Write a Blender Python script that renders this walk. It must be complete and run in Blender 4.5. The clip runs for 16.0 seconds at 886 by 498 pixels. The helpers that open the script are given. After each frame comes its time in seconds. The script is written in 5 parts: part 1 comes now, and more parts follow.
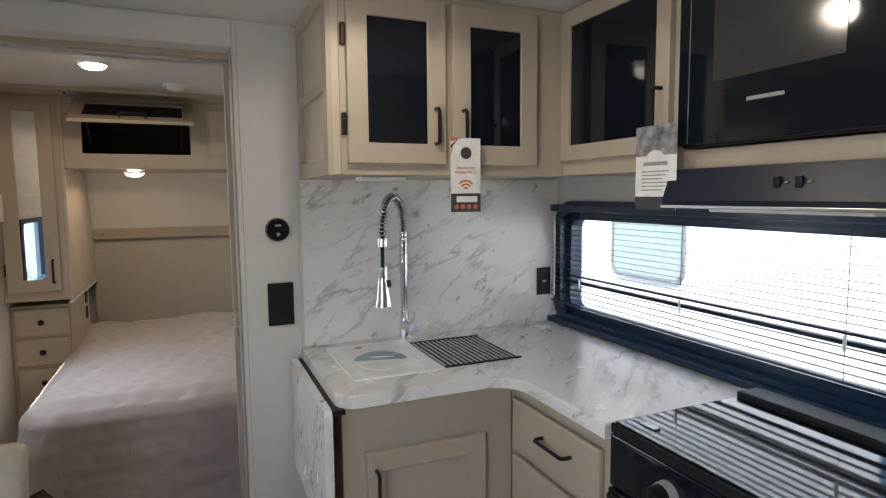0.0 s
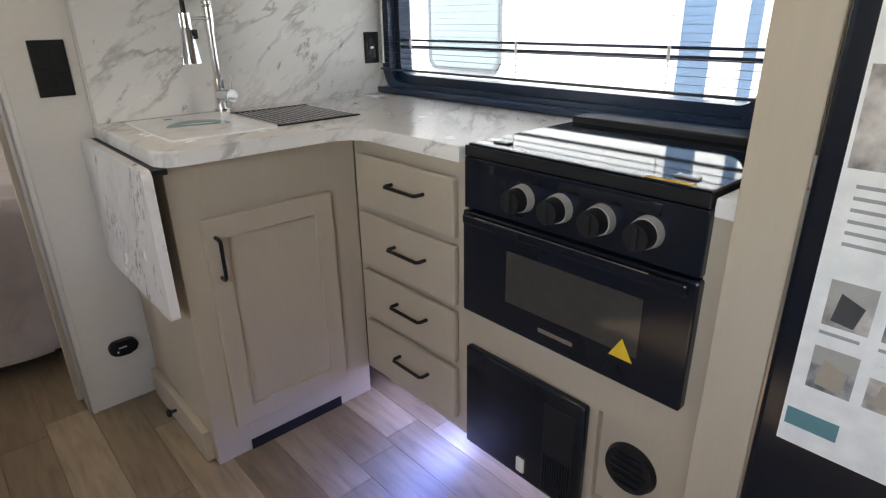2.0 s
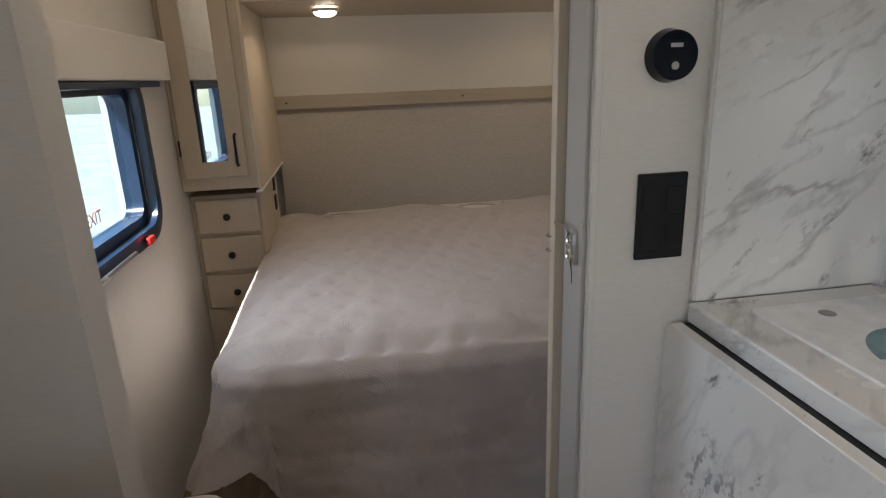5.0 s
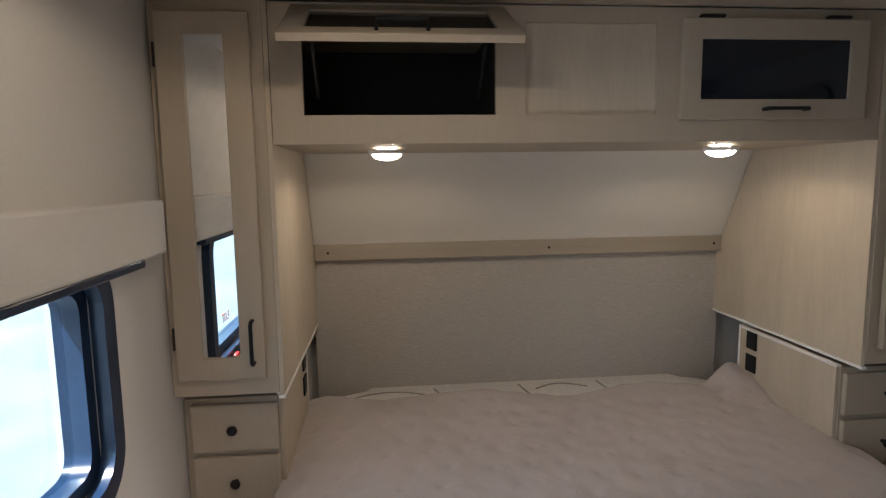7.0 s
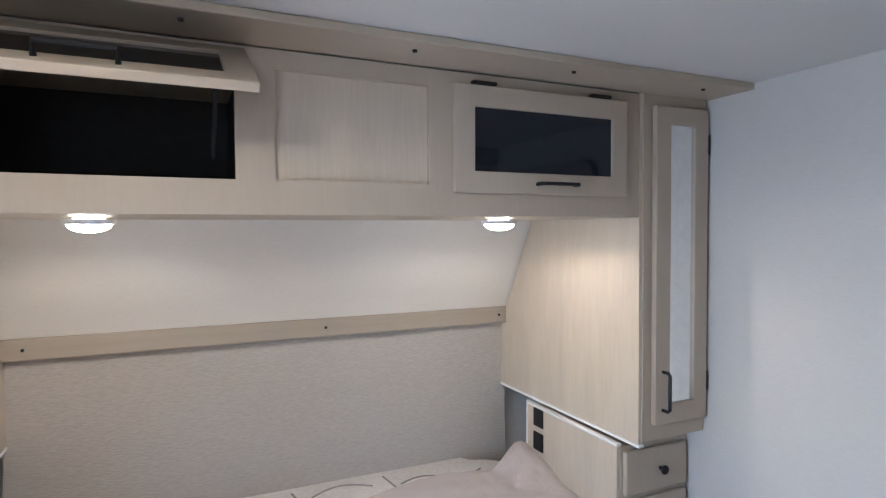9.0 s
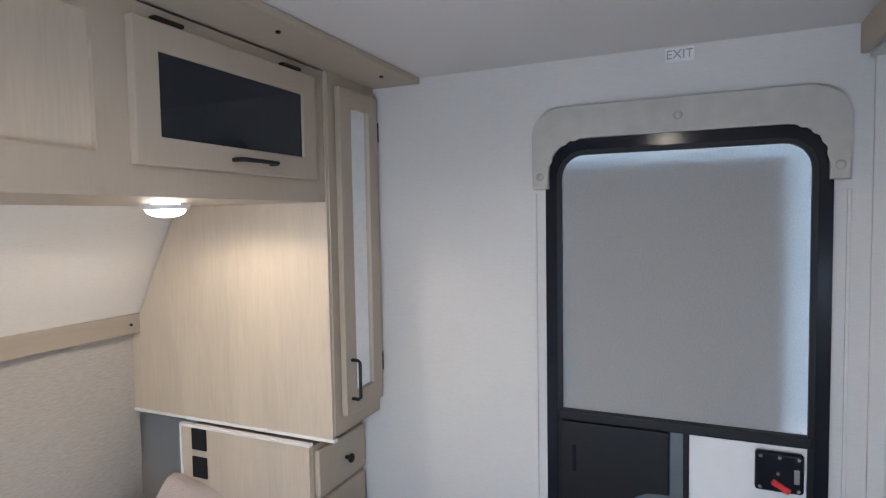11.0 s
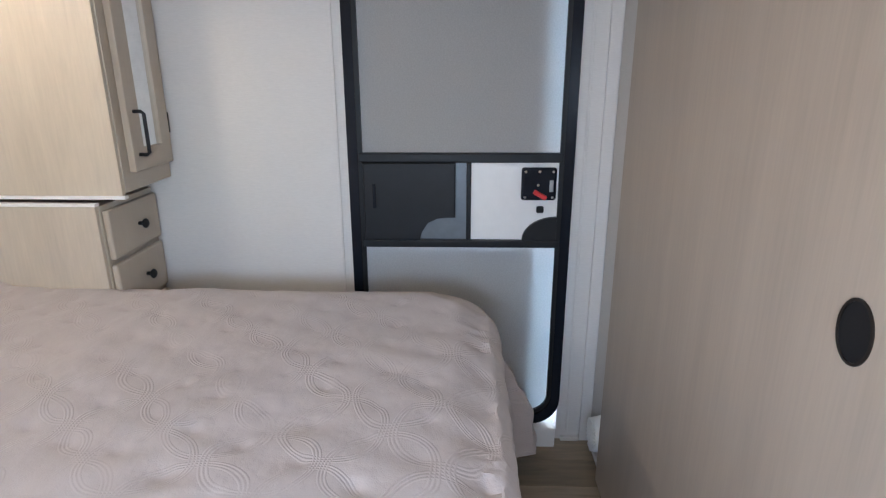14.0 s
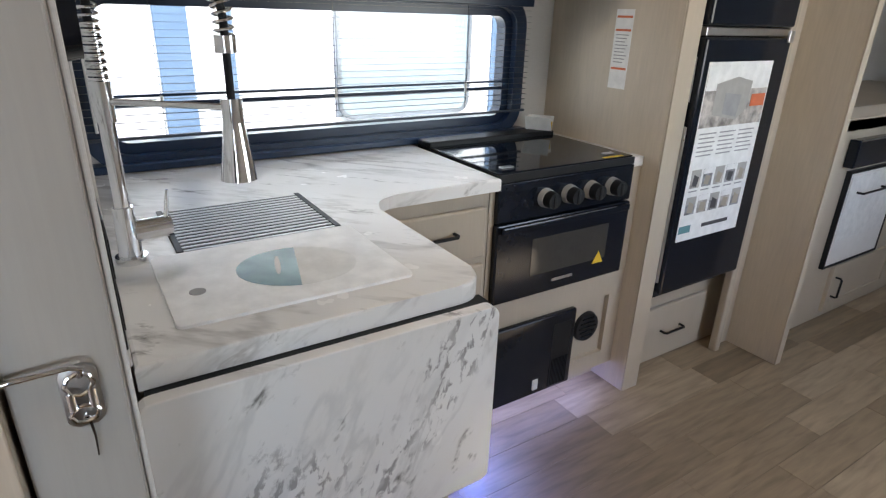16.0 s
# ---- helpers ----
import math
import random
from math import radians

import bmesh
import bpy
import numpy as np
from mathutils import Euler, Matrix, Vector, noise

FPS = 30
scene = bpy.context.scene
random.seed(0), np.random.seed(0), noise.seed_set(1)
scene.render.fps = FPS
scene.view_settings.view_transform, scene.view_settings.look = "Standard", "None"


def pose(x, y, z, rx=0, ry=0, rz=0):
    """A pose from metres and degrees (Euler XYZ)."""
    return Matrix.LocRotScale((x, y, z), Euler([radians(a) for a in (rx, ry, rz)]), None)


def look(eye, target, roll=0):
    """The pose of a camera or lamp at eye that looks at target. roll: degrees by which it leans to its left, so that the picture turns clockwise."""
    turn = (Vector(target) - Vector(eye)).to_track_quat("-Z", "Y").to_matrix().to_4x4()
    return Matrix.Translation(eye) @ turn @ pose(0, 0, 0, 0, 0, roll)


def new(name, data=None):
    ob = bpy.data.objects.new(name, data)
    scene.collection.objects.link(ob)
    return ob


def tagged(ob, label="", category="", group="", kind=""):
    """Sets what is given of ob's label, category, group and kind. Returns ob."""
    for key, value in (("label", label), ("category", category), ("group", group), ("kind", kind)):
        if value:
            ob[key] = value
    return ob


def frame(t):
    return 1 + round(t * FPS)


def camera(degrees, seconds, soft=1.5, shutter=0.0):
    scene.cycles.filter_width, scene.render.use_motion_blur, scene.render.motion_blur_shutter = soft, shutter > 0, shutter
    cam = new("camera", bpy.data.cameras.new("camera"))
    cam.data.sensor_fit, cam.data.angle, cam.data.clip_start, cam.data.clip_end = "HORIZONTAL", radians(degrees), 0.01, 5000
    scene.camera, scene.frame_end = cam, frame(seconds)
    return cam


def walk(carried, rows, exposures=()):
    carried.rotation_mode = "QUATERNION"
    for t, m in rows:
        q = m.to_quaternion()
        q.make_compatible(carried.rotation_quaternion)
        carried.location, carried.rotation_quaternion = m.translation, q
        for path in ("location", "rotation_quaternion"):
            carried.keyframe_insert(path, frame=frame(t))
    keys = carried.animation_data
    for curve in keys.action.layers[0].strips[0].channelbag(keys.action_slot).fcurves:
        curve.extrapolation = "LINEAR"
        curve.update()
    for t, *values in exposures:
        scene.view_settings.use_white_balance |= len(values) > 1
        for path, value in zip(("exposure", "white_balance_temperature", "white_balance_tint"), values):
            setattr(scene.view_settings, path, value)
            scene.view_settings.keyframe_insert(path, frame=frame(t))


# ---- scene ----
cam = camera(74.8, 16.0, 1.25)
PATH = [
    (0, (-0.004, -0.077, 1.449), (0.784, 1.751, 1.26), -0.5),
    (0.5, (-0.022, -0.033, 1.347), (0.966, 1.667, 0.977), -0.3),
    (1, (-0.036, -0.028, 1.27), (1.118, 1.542, 0.821), -0.3),
    (1.5, (-0.053, -0.023, 1.191), (1.169, 1.409, 0.516), -0.9),
    (2, (-0.052, 0.018, 1.192), (1.186, 1.401, 0.448), -0.9),
    (2.5, (-0.06, 0.175, 1.235), (1.219, 1.587, 0.628), -0.7),
    (3, (-0.061, 0.343, 1.279), (1.004, 1.976, 0.829), -1.3),
    (3.5, (-0.059, 0.444, 1.277), (0.663, 2.231, 0.743), -1.6),
    (4, (-0.129, 0.619, 1.294), (0.401, 2.452, 0.697), -1.4),
    (4.2, (-0.155, 0.695, 1.301), (0.312, 2.55, 0.717), -1.7),
    (6.3, (-0.325, 1.657, 1.407), (-0.129, 3.567, 0.847), -1.3),
    (6.5, (-0.322, 1.709, 1.439), (-0.134, 3.638, 0.947), -1.2),
    (7, (-0.299, 1.831, 1.505), (-0.107, 3.807, 1.261), -0.8),
    (7.5, (-0.255, 1.942, 1.552), (-0.051, 3.924, 1.383), -0.7),
    (8, (-0.228, 2.043, 1.564), (0.027, 4.023, 1.443), -0.6),
    (8.5, (-0.194, 2.104, 1.581), (0.314, 4.037, 1.514), -0.6),
    (9, (-0.114, 2.094, 1.56), (0.721, 3.911, 1.497), -0.3),
    (9.2, (-0.086, 2.127, 1.58), (0.863, 3.884, 1.461), -0.8),
    (11.3, (-0.242, 2.465, 1.541), (1.64, 3.131, 1.427), -1.0),
    (11.5, (-0.218, 2.446, 1.535), (1.686, 3.042, 1.401), -1.0),
    (12, (-0.193, 2.442, 1.487), (1.746, 2.888, 1.285), -1.1),
    (12.5, (-0.207, 2.456, 1.43), (1.73, 2.831, 1.1), -1.1),
    (13, (-0.282, 2.509, 1.332), (1.635, 2.811, 0.851), -1.0),
    (13.5, (-0.341, 2.536, 1.279), (1.568, 2.755, 0.722), -0.6),
    (14, (-0.366, 2.494, 1.245), (1.541, 2.562, 0.647), -0.2),
    (14.5, (-0.36, 2.407, 1.238), (1.514, 2.284, 0.551), -0.0),
    (15, (-0.363, 2.281, 1.25), (1.455, 1.871, 0.524), 1.4),
    (15.5, (-0.356, 2.115, 1.282), (1.358, 1.385, 0.554), 1.6),
    (16, (-0.402, 1.957, 1.345), (1.153, 0.95, 0.592), 1.8),
]
EXPOSURES = [(0.0, 2.05, 6450, 10), (1.5, 2.1, 6900, 10), (2.5, 2.2, 6800, 10), (3.5, 1.65, 6400, 10), (4.2, 1.9, 6450, 10), (6.3, 1.75, 6600, 10), (7.0, 1.95, 6100, 10), (8.0, 2.6, 5550, 10), (9.0, 3.15, 5200, 10), (12.0, 3.1, 5600, 10), (14.0, 3.15, 5550, 10), (15.0, 2.95, 5900, 10), (15.5, 2.4, 5900, 10), (16.0, 2.35, 6500, 10)]
walk(cam, [(t, look(eye, target, roll)) for t, eye, target, roll in PATH], EXPOSURES)

# ---- light ----
world = bpy.data.worlds.new("sky_world")
scene.world = world
world.use_nodes = True
wt = world.node_tree
wt.nodes.clear()
sky = wt.nodes.new("ShaderNodeTexSky")
sky.sky_type, sky.sun_disc = "NISHITA", False
sky.sun_elevation, sky.sun_rotation = radians(55), radians(-133)
bgn = wt.nodes.new("ShaderNodeBackground")
bgn.inputs["Strength"].default_value = 0.15
won = wt.nodes.new("ShaderNodeOutputWorld")
wt.links.new(sky.outputs[0], bgn.inputs[0])
wt.links.new(bgn.outputs[0], won.inputs[0])

sun_data = bpy.data.lights.new("sun", "SUN")
sun_data.energy, sun_data.angle, sun_data.color = 5.0, radians(0.5), (1.0, 0.95, 0.88)
sun = new("sun", sun_data)
sun.matrix_basis = look((-4.2, -1.5, 9.0), (0, 2.4, 0.8))


def area_lamp(name, place, target, sx, sy, watts, colour):
    data = bpy.data.lights.new(name, "AREA")
    data.shape, data.size, data.size_y, data.energy, data.color = "RECTANGLE", sx, sy, watts, colour
    ob = new(name, data)
    ob.matrix_basis = look(place, target)
    return ob


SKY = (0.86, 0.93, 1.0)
# fill lamp for the kitchen, added in an assumed dinette window out of view
area_lamp("dinette_fill_daylight", (-0.985, -0.2, 1.30), (0.6, 0.5, 0.9), 1.3, 0.6, 1.85, SKY)
bedroom_day = area_lamp("window_daylight_bedroom", (-0.893, 2.635, 1.115), (0.4, 2.60, 0.84), 0.62, 0.34, 0.8, (0.82, 0.91, 1.0))
bedroom_day.data.spread = radians(120)


def puck_light(name, place, watts, colour=(1.0, 0.86, 0.70)):
    data = bpy.data.lights.new(name, "SPOT")
    data.energy, data.color, data.shadow_soft_size, data.spot_size, data.spot_blend = watts, colour, 0.035, radians(174), 0.25
    ob = new(name, data)
    ob.matrix_basis = look(place, (place[0], place[1] + 0.0001, place[2] - 1))
    return ob


LAMPS = [(-0.293, 3.62, 1.590), (0.775, 3.62, 1.590), (-0.335, 2.60, 1.975), (0.38, 1.05, 2.010), (0.0, -0.9, 2.010)]
for at, watts in zip(LAMPS, (0.64, 0.64, 1.85, 1.75, 0.42)):
    puck_light("puck_bulb", (at[0], at[1], at[2] - 0.045), watts, (1.0, 0.78, 0.55) if at[1] > 2 else (1.0, 0.86, 0.70))
led = area_lamp("toe_kick_led_glow", (0.95, 1.05, 0.060), (0.93, 1.05, 0.0), 0.02, 0.70, 0.8, (0.16, 0.26, 1.0))

# ---- materials ----


class Mat:
    """A small builder for node materials."""

    def __init__(self, name, rough=0.5, metal=0.0, spec=0.5):
        self.m = bpy.data.materials.new(name)
        self.m.use_nodes = True
        self.t = self.m.node_tree
        self.b = self.t.nodes["Principled BSDF"]
        self.b.inputs["Roughness"].default_value = rough
        self.b.inputs["Metallic"].default_value = metal
        self.b.inputs["Specular IOR Level"].default_value = spec
        self.pos = self.t.nodes.new("ShaderNodeTexCoord").outputs["Object"]

    def node(self, kind):
        return self.t.nodes.new(kind)

    def link(self, a, b):
        self.t.links.new(a, b)

    def mapped(self, scale, turn=(0, 0, 0)):
        n = self.node("ShaderNodeMapping")
        if any(turn):
            n.vector_type, scale = "TEXTURE", [1 / v for v in scale]
        n.inputs["Scale"].default_value = scale
        n.inputs["Rotation"].default_value = [radians(a) for a in turn]
        self.link(self.pos, n.inputs["Vector"])
        return n.outputs[0]

    def noise(self, scale, size=(1, 1, 1), detail=4.0, rough=0.55, warp=0.0, turn=(0, 0, 0)):
        n = self.node("ShaderNodeTexNoise")
        n.inputs["Scale"].default_value, n.inputs["Detail"].default_value = scale, detail
        n.inputs["Roughness"].default_value, n.inputs["Distortion"].default_value = rough, warp
        self.link(self.mapped(size, turn), n.inputs["Vector"])
        return n.outputs[0]

    def ramp(self, fac, stops):
        n = self.node("ShaderNodeValToRGB")
        while len(n.color_ramp.elements) < len(stops):
            n.color_ramp.elements.new(0.5)
        for e, (p, c) in zip(n.color_ramp.elements, stops):
            e.position, e.color = p, (*c, 1)
        self.link(fac, n.inputs[0])
        return n.outputs[0]

    def mix(self, fac, a, b, how="MIX"):
        n = self.node("ShaderNodeMix")
        n.data_type, n.blend_type = "RGBA", how
        for slot, v in ((0, fac), (6, a), (7, b)):
            if hasattr(v, "is_linked"):
                self.link(v, n.inputs[slot])
            else:
                n.inputs[slot].default_value = v if slot == 0 else (*v, 1)
        return n.outputs[2]

    def colour(self, c):
        if hasattr(c, "is_linked"):
            self.link(c, self.b.inputs["Base Color"])
        else:
            self.b.inputs["Base Color"].default_value = (*c, 1)
        return self

    def bump(self, h, strength=0.2, distance=0.002):
        n = self.node("ShaderNodeBump")
        n.inputs["Strength"].default_value, n.inputs["Distance"].default_value = strength, distance
        self.link(h, n.inputs["Height"])
        self.link(n.outputs[0], self.b.inputs["Normal"])
        return self

    def rough(self, fac, lo, hi):
        n = self.node("ShaderNodeMapRange")
        n.inputs["To Min"].default_value, n.inputs["To Max"].default_value = lo, hi
        self.link(fac, n.inputs[0])
        self.link(n.outputs[0], self.b.inputs["Roughness"])
        return self


def shade(c, k):
    return tuple(v * k for v in c)


def plain(name, c, rough=0.5, metal=0.0, vary=0.08, scale=30, bump=0.05, spec=0.5):
    m = Mat(name, rough, metal, spec)
    n = m.noise(scale, detail=3)
    m.colour(m.ramp(n, [(0.3, shade(c, 1 - vary)), (0.7, shade(c, 1 + vary))]))
    if bump:
        m.bump(m.noise(scale * 12, detail=2), bump, 0.001)
    return m.m


def wallpaper(name, c, horizontal=True):
    m = Mat(name, 0.55)
    fine = m.noise(60, (1, 1, 7) if horizontal else (6, 6, 0.6), 3)
    big = m.noise(1.7, detail=2)
    m.colour(m.mix(0.35, m.ramp(fine, [(0.3, shade(c, 0.93)), (0.7, shade(c, 1.04))]), m.ramp(big, [(0.3, shade(c, 0.94)), (0.7, shade(c, 1.05))])))
    return m.bump(fine, 0.12, 0.001).m


def woodgrain(name, c, contrast=0.12, size=(9, 9, 0.7), rough=0.48):
    m = Mat(name, rough)
    fine = m.noise(14, size, 6, 0.6, 0.3)
    big = m.noise(3, (size[0] / 3, size[1] / 3, size[2]), 3, 0.5, 0.8)
    m.colour(m.mix(0.4, m.ramp(fine, [(0.25, shade(c, 1 - contrast)), (0.75, shade(c, 1 + contrast * 0.7))]), m.ramp(big, [(0.3, shade(c, 1 - contrast)), (0.7, shade(c, 1 + contrast))])))
    m.rough(fine, rough - 0.08, rough + 0.1)
    return m.bump(fine, 0.08, 0.001).m


def marble(name, upright=False):
    m = Mat(name, 0.25)

    def along(a, b, stretch, k):
        """Coordinates drawn out along one slant, on upright and level faces alike."""
        join = m.node("ShaderNodeCombineXYZ")
        for slot, axis in enumerate(((a * stretch, -0.9 * a * stretch, b * stretch), (-b, 0.9 * b, a), (k, k, 0))):
            dot = m.node("ShaderNodeVectorMath")
            dot.operation = "DOT_PRODUCT"
            m.link(m.pos, dot.inputs[0])
            dot.inputs[1].default_value = axis
            m.link(dot.outputs["Value"], join.inputs[slot])
        return join.outputs[0]

    def streak(vec, scale, detail, rough, warp):
        n = m.node("ShaderNodeTexNoise")
        n.inputs["Scale"].default_value, n.inputs["Detail"].default_value = scale, detail
        n.inputs["Roughness"].default_value, n.inputs["Distortion"].default_value = rough, warp
        m.link(vec, n.inputs["Vector"])
        return n.outputs[0]

    def veins(vec, scale, width, gate_vec, gate_scale, lo, hi, warp, detail):
        """Thin streaks along one slant, broken up by a second noise."""
        n = streak(vec, scale, detail, 0.55, warp)
        line = m.ramp(n, [(0.5 - width * 2.6, (0, 0, 0)), (0.5 - width * 0.3, (1, 1, 1)), (0.5 + width * 0.3, (1, 1, 1)), (0.5 + width * 2.6, (0, 0, 0))])
        gate = m.ramp(streak(gate_vec, gate_scale, 5, 0.7, 0), [(lo, (0, 0, 0)), (hi, (1, 1, 1))])
        both = m.node("ShaderNodeMath")
        both.operation = "MULTIPLY"
        m.link(line, both.inputs[0])
        m.link(gate, both.inputs[1])
        return both.outputs[0]

    low, steep = along(*((0.42, 0.91) if upright else (0.84, 0.54)), 0.30, 0.14), along(0.50, 0.87, 0.30, 0.14)
    mid = along(0.70, 0.71, 0.55, 0.3)
    cloud = m.ramp(streak(low, 3.2, 4, 0.55, 0.3), [(0.35, (0.84, 0.83, 0.815)), (0.65, (0.76, 0.745, 0.73))])
    col = m.mix(veins(low, 5.0, 0.010, mid, 4.0, 0.40, 0.62, 0.15, 6), cloud, (0.47, 0.455, 0.445) if not upright else (0.66, 0.65, 0.64))
    col = m.mix(veins(along(*((0.34, 0.94) if upright else (0.9, 0.43)), 0.25, 0.12), 8.5, 0.010, mid, 6.0, 0.46, 0.66, 0.2, 6), col, (0.49, 0.465, 0.445) if not upright else (0.64, 0.625, 0.61))
    col = m.mix(veins(steep, 7.5, 0.015, mid, 15.0, 0.57, 0.67, 0.2, 6), col, (0.22, 0.21, 0.20))
    if not upright:
        col = m.mix(veins(steep, 12.0, 0.02, mid, 21.0, 0.61, 0.70, 0.3, 6), col, (0.33, 0.31, 0.29))
    else:
        drift = m.ramp(streak(along(0.30, 0.95, 0.35, 0.14), 7.0, 4, 0.6, 0.4), [(0.545, (0, 0, 0)), (0.625, (1, 1, 1))])
        fleck = m.ramp(streak(along(0.30, 0.95, 0.5, 0.3), 62.0, 4, 0.6, 0.5), [(0.52, (0, 0, 0)), (0.60, (1, 1, 1))])
        both = m.node("ShaderNodeMath")
        both.operation = "MULTIPLY"
        m.link(drift, both.inputs[0])
        m.link(fleck, both.inputs[1])
        col = m.mix(both.outputs[0], col, (0.37, 0.355, 0.35))
    m.colour(col)
    m.rough(m.noise(9, detail=3), 0.18, 0.32)
    return m.m


def floor_wood(name):
    m = Mat(name, 0.5)
    info = m.node("ShaderNodeObjectInfo").outputs["Random"]
    shift = m.node("ShaderNodeVectorMath")
    shift.operation = "SCALE"
    m.link(m.pos, shift.inputs[0])
    shift.inputs["Scale"].default_value = 1.0
    seed = m.node("ShaderNodeMath")
    seed.operation = "MULTIPLY"
    seed.inputs[1].default_value = 40.0
    m.link(info, seed.inputs[0])
    g = m.node("ShaderNodeTexNoise")
    g.noise_dimensions = "4D"
    g.inputs["Scale"].default_value, g.inputs["Detail"].default_value, g.inputs["Distortion"].default_value = 6, 6, 0.6
    mp = m.mapped((7, 0.9, 1))
    m.link(mp, g.inputs["Vector"])
    m.link(seed.outputs[0], g.inputs["W"])
    tone = m.ramp(info, [(0.0, (0.190, 0.142, 0.090)), (0.4, (0.250, 0.190, 0.124)), (0.75, (0.300, 0.232, 0.156)), (1.0, (0.36, 0.284, 0.198))])
    m.colour(m.mix(0.7, tone, m.ramp(g.outputs[0], [(0.28, (0.55, 0.53, 0.51)), (0.48, (0.92, 0.92, 0.92)), (0.72, (1.3, 1.28, 1.25))]), "MULTIPLY"))
    m.rough(g.outputs[0], 0.36, 0.55)
    return m.bump(g.outputs[0], 0.12, 0.002).m


def quilt(name, c):
    """Plain-woven cover, stitched in rows of leaves: overlapping circles, three lines each, read along the cloth."""
    m = Mat(name, 0.8)
    m.b.inputs["Sheen Weight"].default_value = 0.25
    lay = m.node("ShaderNodeAttribute")
    lay.attribute_name = "cloth"
    pos = lay.outputs["Vector"]

    def maths(op, x, y=None, z=None):
        n = m.node("ShaderNodeMath")
        n.operation = op
        for slot, v in enumerate((x, y, z)):
            if v is None:
                continue
            if hasattr(v, "is_linked"):
                m.link(v, n.inputs[slot])
            else:
                n.inputs[slot].default_value = v
        return n.outputs[0]

    def wave(scale, detail, rough=0.55):
        n = m.node("ShaderNodeTexNoise")
        n.inputs["Scale"].default_value, n.inputs["Detail"].default_value, n.inputs["Roughness"].default_value = scale, detail, rough
        m.link(pos, n.inputs["Vector"])
        return n

    # the cloth's own sag bends the stitching a little
    bend = m.node("ShaderNodeMix")
    bend.data_type = "RGBA"
    bend.blend_type = "LINEAR_LIGHT"
    bend.inputs[0].default_value = 0.03
    m.link(pos, bend.inputs[6])
    m.link(wave(5.0, 1).outputs["Color"], bend.inputs[7])
    parts = m.node("ShaderNodeSeparateXYZ")
    m.link(bend.outputs[2], parts.inputs[0])
    cell = 0.132
    u = maths("MULTIPLY", maths("ADD", parts.outputs[0], parts.outputs[1]), 0.7071 / cell)
    v = maths("MULTIPLY", maths("SUBTRACT", parts.outputs[0], parts.outputs[1]), 0.7071 / cell)
    fu, fv = maths("FLOORED_MODULO", u, 1.0), maths("FLOORED_MODULO", v, 1.0)
    stitched = None
    for a in (0, 1):
        for b in (0, 1):
            du, dv = maths("SUBTRACT", fu, a), maths("SUBTRACT", fv, b)
            d = maths("SQRT", maths("ADD", maths("MULTIPLY", du, du), maths("MULTIPLY", dv, dv)))
            inward = maths("SUBTRACT", 0.7071, d)
            band = maths("MULTIPLY", maths("GREATER_THAN", inward, 0.0), maths("LESS_THAN", inward, 0.135))
            line = maths("MULTIPLY_ADD", maths("COSINE", maths("MULTIPLY", inward, 2 * math.pi / 0.045)), -0.5, 0.5)
            ridge = maths("MULTIPLY", band, line)
            stitched = ridge if stitched is None else maths("MAXIMUM", stitched, ridge)
    shown = m.ramp(wave(4.5, 2).outputs[0], [(0.36, (0.12, 0.12, 0.12)), (0.58, (1, 1, 1))])
    h = maths("MULTIPLY", stitched, maths("MULTIPLY", shown, 0.165))
    h = maths("MULTIPLY_ADD", wave(9, 3).outputs[0], 0.9, h)
    h = maths("MULTIPLY_ADD", wave(34, 4, 0.6).outputs[0], 0.28, h)
    h = maths("MULTIPLY_ADD", wave(420, 1).outputs[0], 0.05, h)
    m.colour(m.ramp(wave(2.5, 4).outputs[0], [(0.3, shade(c, 0.94)), (0.7, shade(c, 1.05))]))
    return m.bump(h, 0.6, 0.008).m


def woven(name, c):
    m = Mat(name, 0.85)
    a = m.noise(38, (1.2, 1.2, 9), 3, 0.6)
    m.colour(m.mix(0.5, m.ramp(a, [(0.3, shade(c, 0.70)), (0.7, shade(c, 1.14))]), c))
    return m.bump(a, 0.5, 0.003).m


def cloth_thin(name, c, through_light=0.35):
    m = Mat(name, 0.8)
    n = m.noise(220, detail=2)
    col = m.ramp(n, [(0.3, shade(c, 0.93)), (0.7, shade(c, 1.05))])
    m.colour(col)
    t = m.node("ShaderNodeBsdfTranslucent")
    m.link(col, t.inputs[0])
    x = m.node("ShaderNodeMixShader")
    x.inputs[0].default_value = through_light
    m.link(m.b.outputs[0], x.inputs[1])
    m.link(t.outputs[0], x.inputs[2])
    m.link(x.outputs[0], m.t.nodes["Material Output"].inputs[0])
    return m.m


def glow(name, c, strength):
    m = Mat(name, 0.3)
    m.colour((0.9, 0.88, 0.85))
    m.b.inputs["Emission Color"].default_value = (*c, 1)
    m.b.inputs["Emission Strength"].default_value = strength
    return m.m


def clear_glass(name, tint=(1, 1, 1), rough=0.0):
    m = Mat(name, rough)
    tr = m.node("ShaderNodeBsdfTransparent")
    tr.inputs[0].default_value = (*tint, 1)
    gl = m.node("ShaderNodeBsdfGlossy")
    gl.inputs["Roughness"].default_value = 0.02
    x = m.node("ShaderNodeMixShader")
    x.inputs[0].default_value = 0.04
    m.link(tr.outputs[0], x.inputs[1])
    m.link(gl.outputs[0], x.inputs[2])
    m.link(x.outputs[0], m.t.nodes["Material Output"].inputs[0])
    return m.m


def soft_metal(name, c, rough):
    m = Mat(name, rough, 1.0)
    n = m.noise(40, detail=3)
    m.colour(m.ramp(n, [(0.3, shade(c, 0.92)), (0.7, c)]))
    m.rough(m.noise(25, detail=4), rough * 0.7, rough * 1.4)
    return m.m


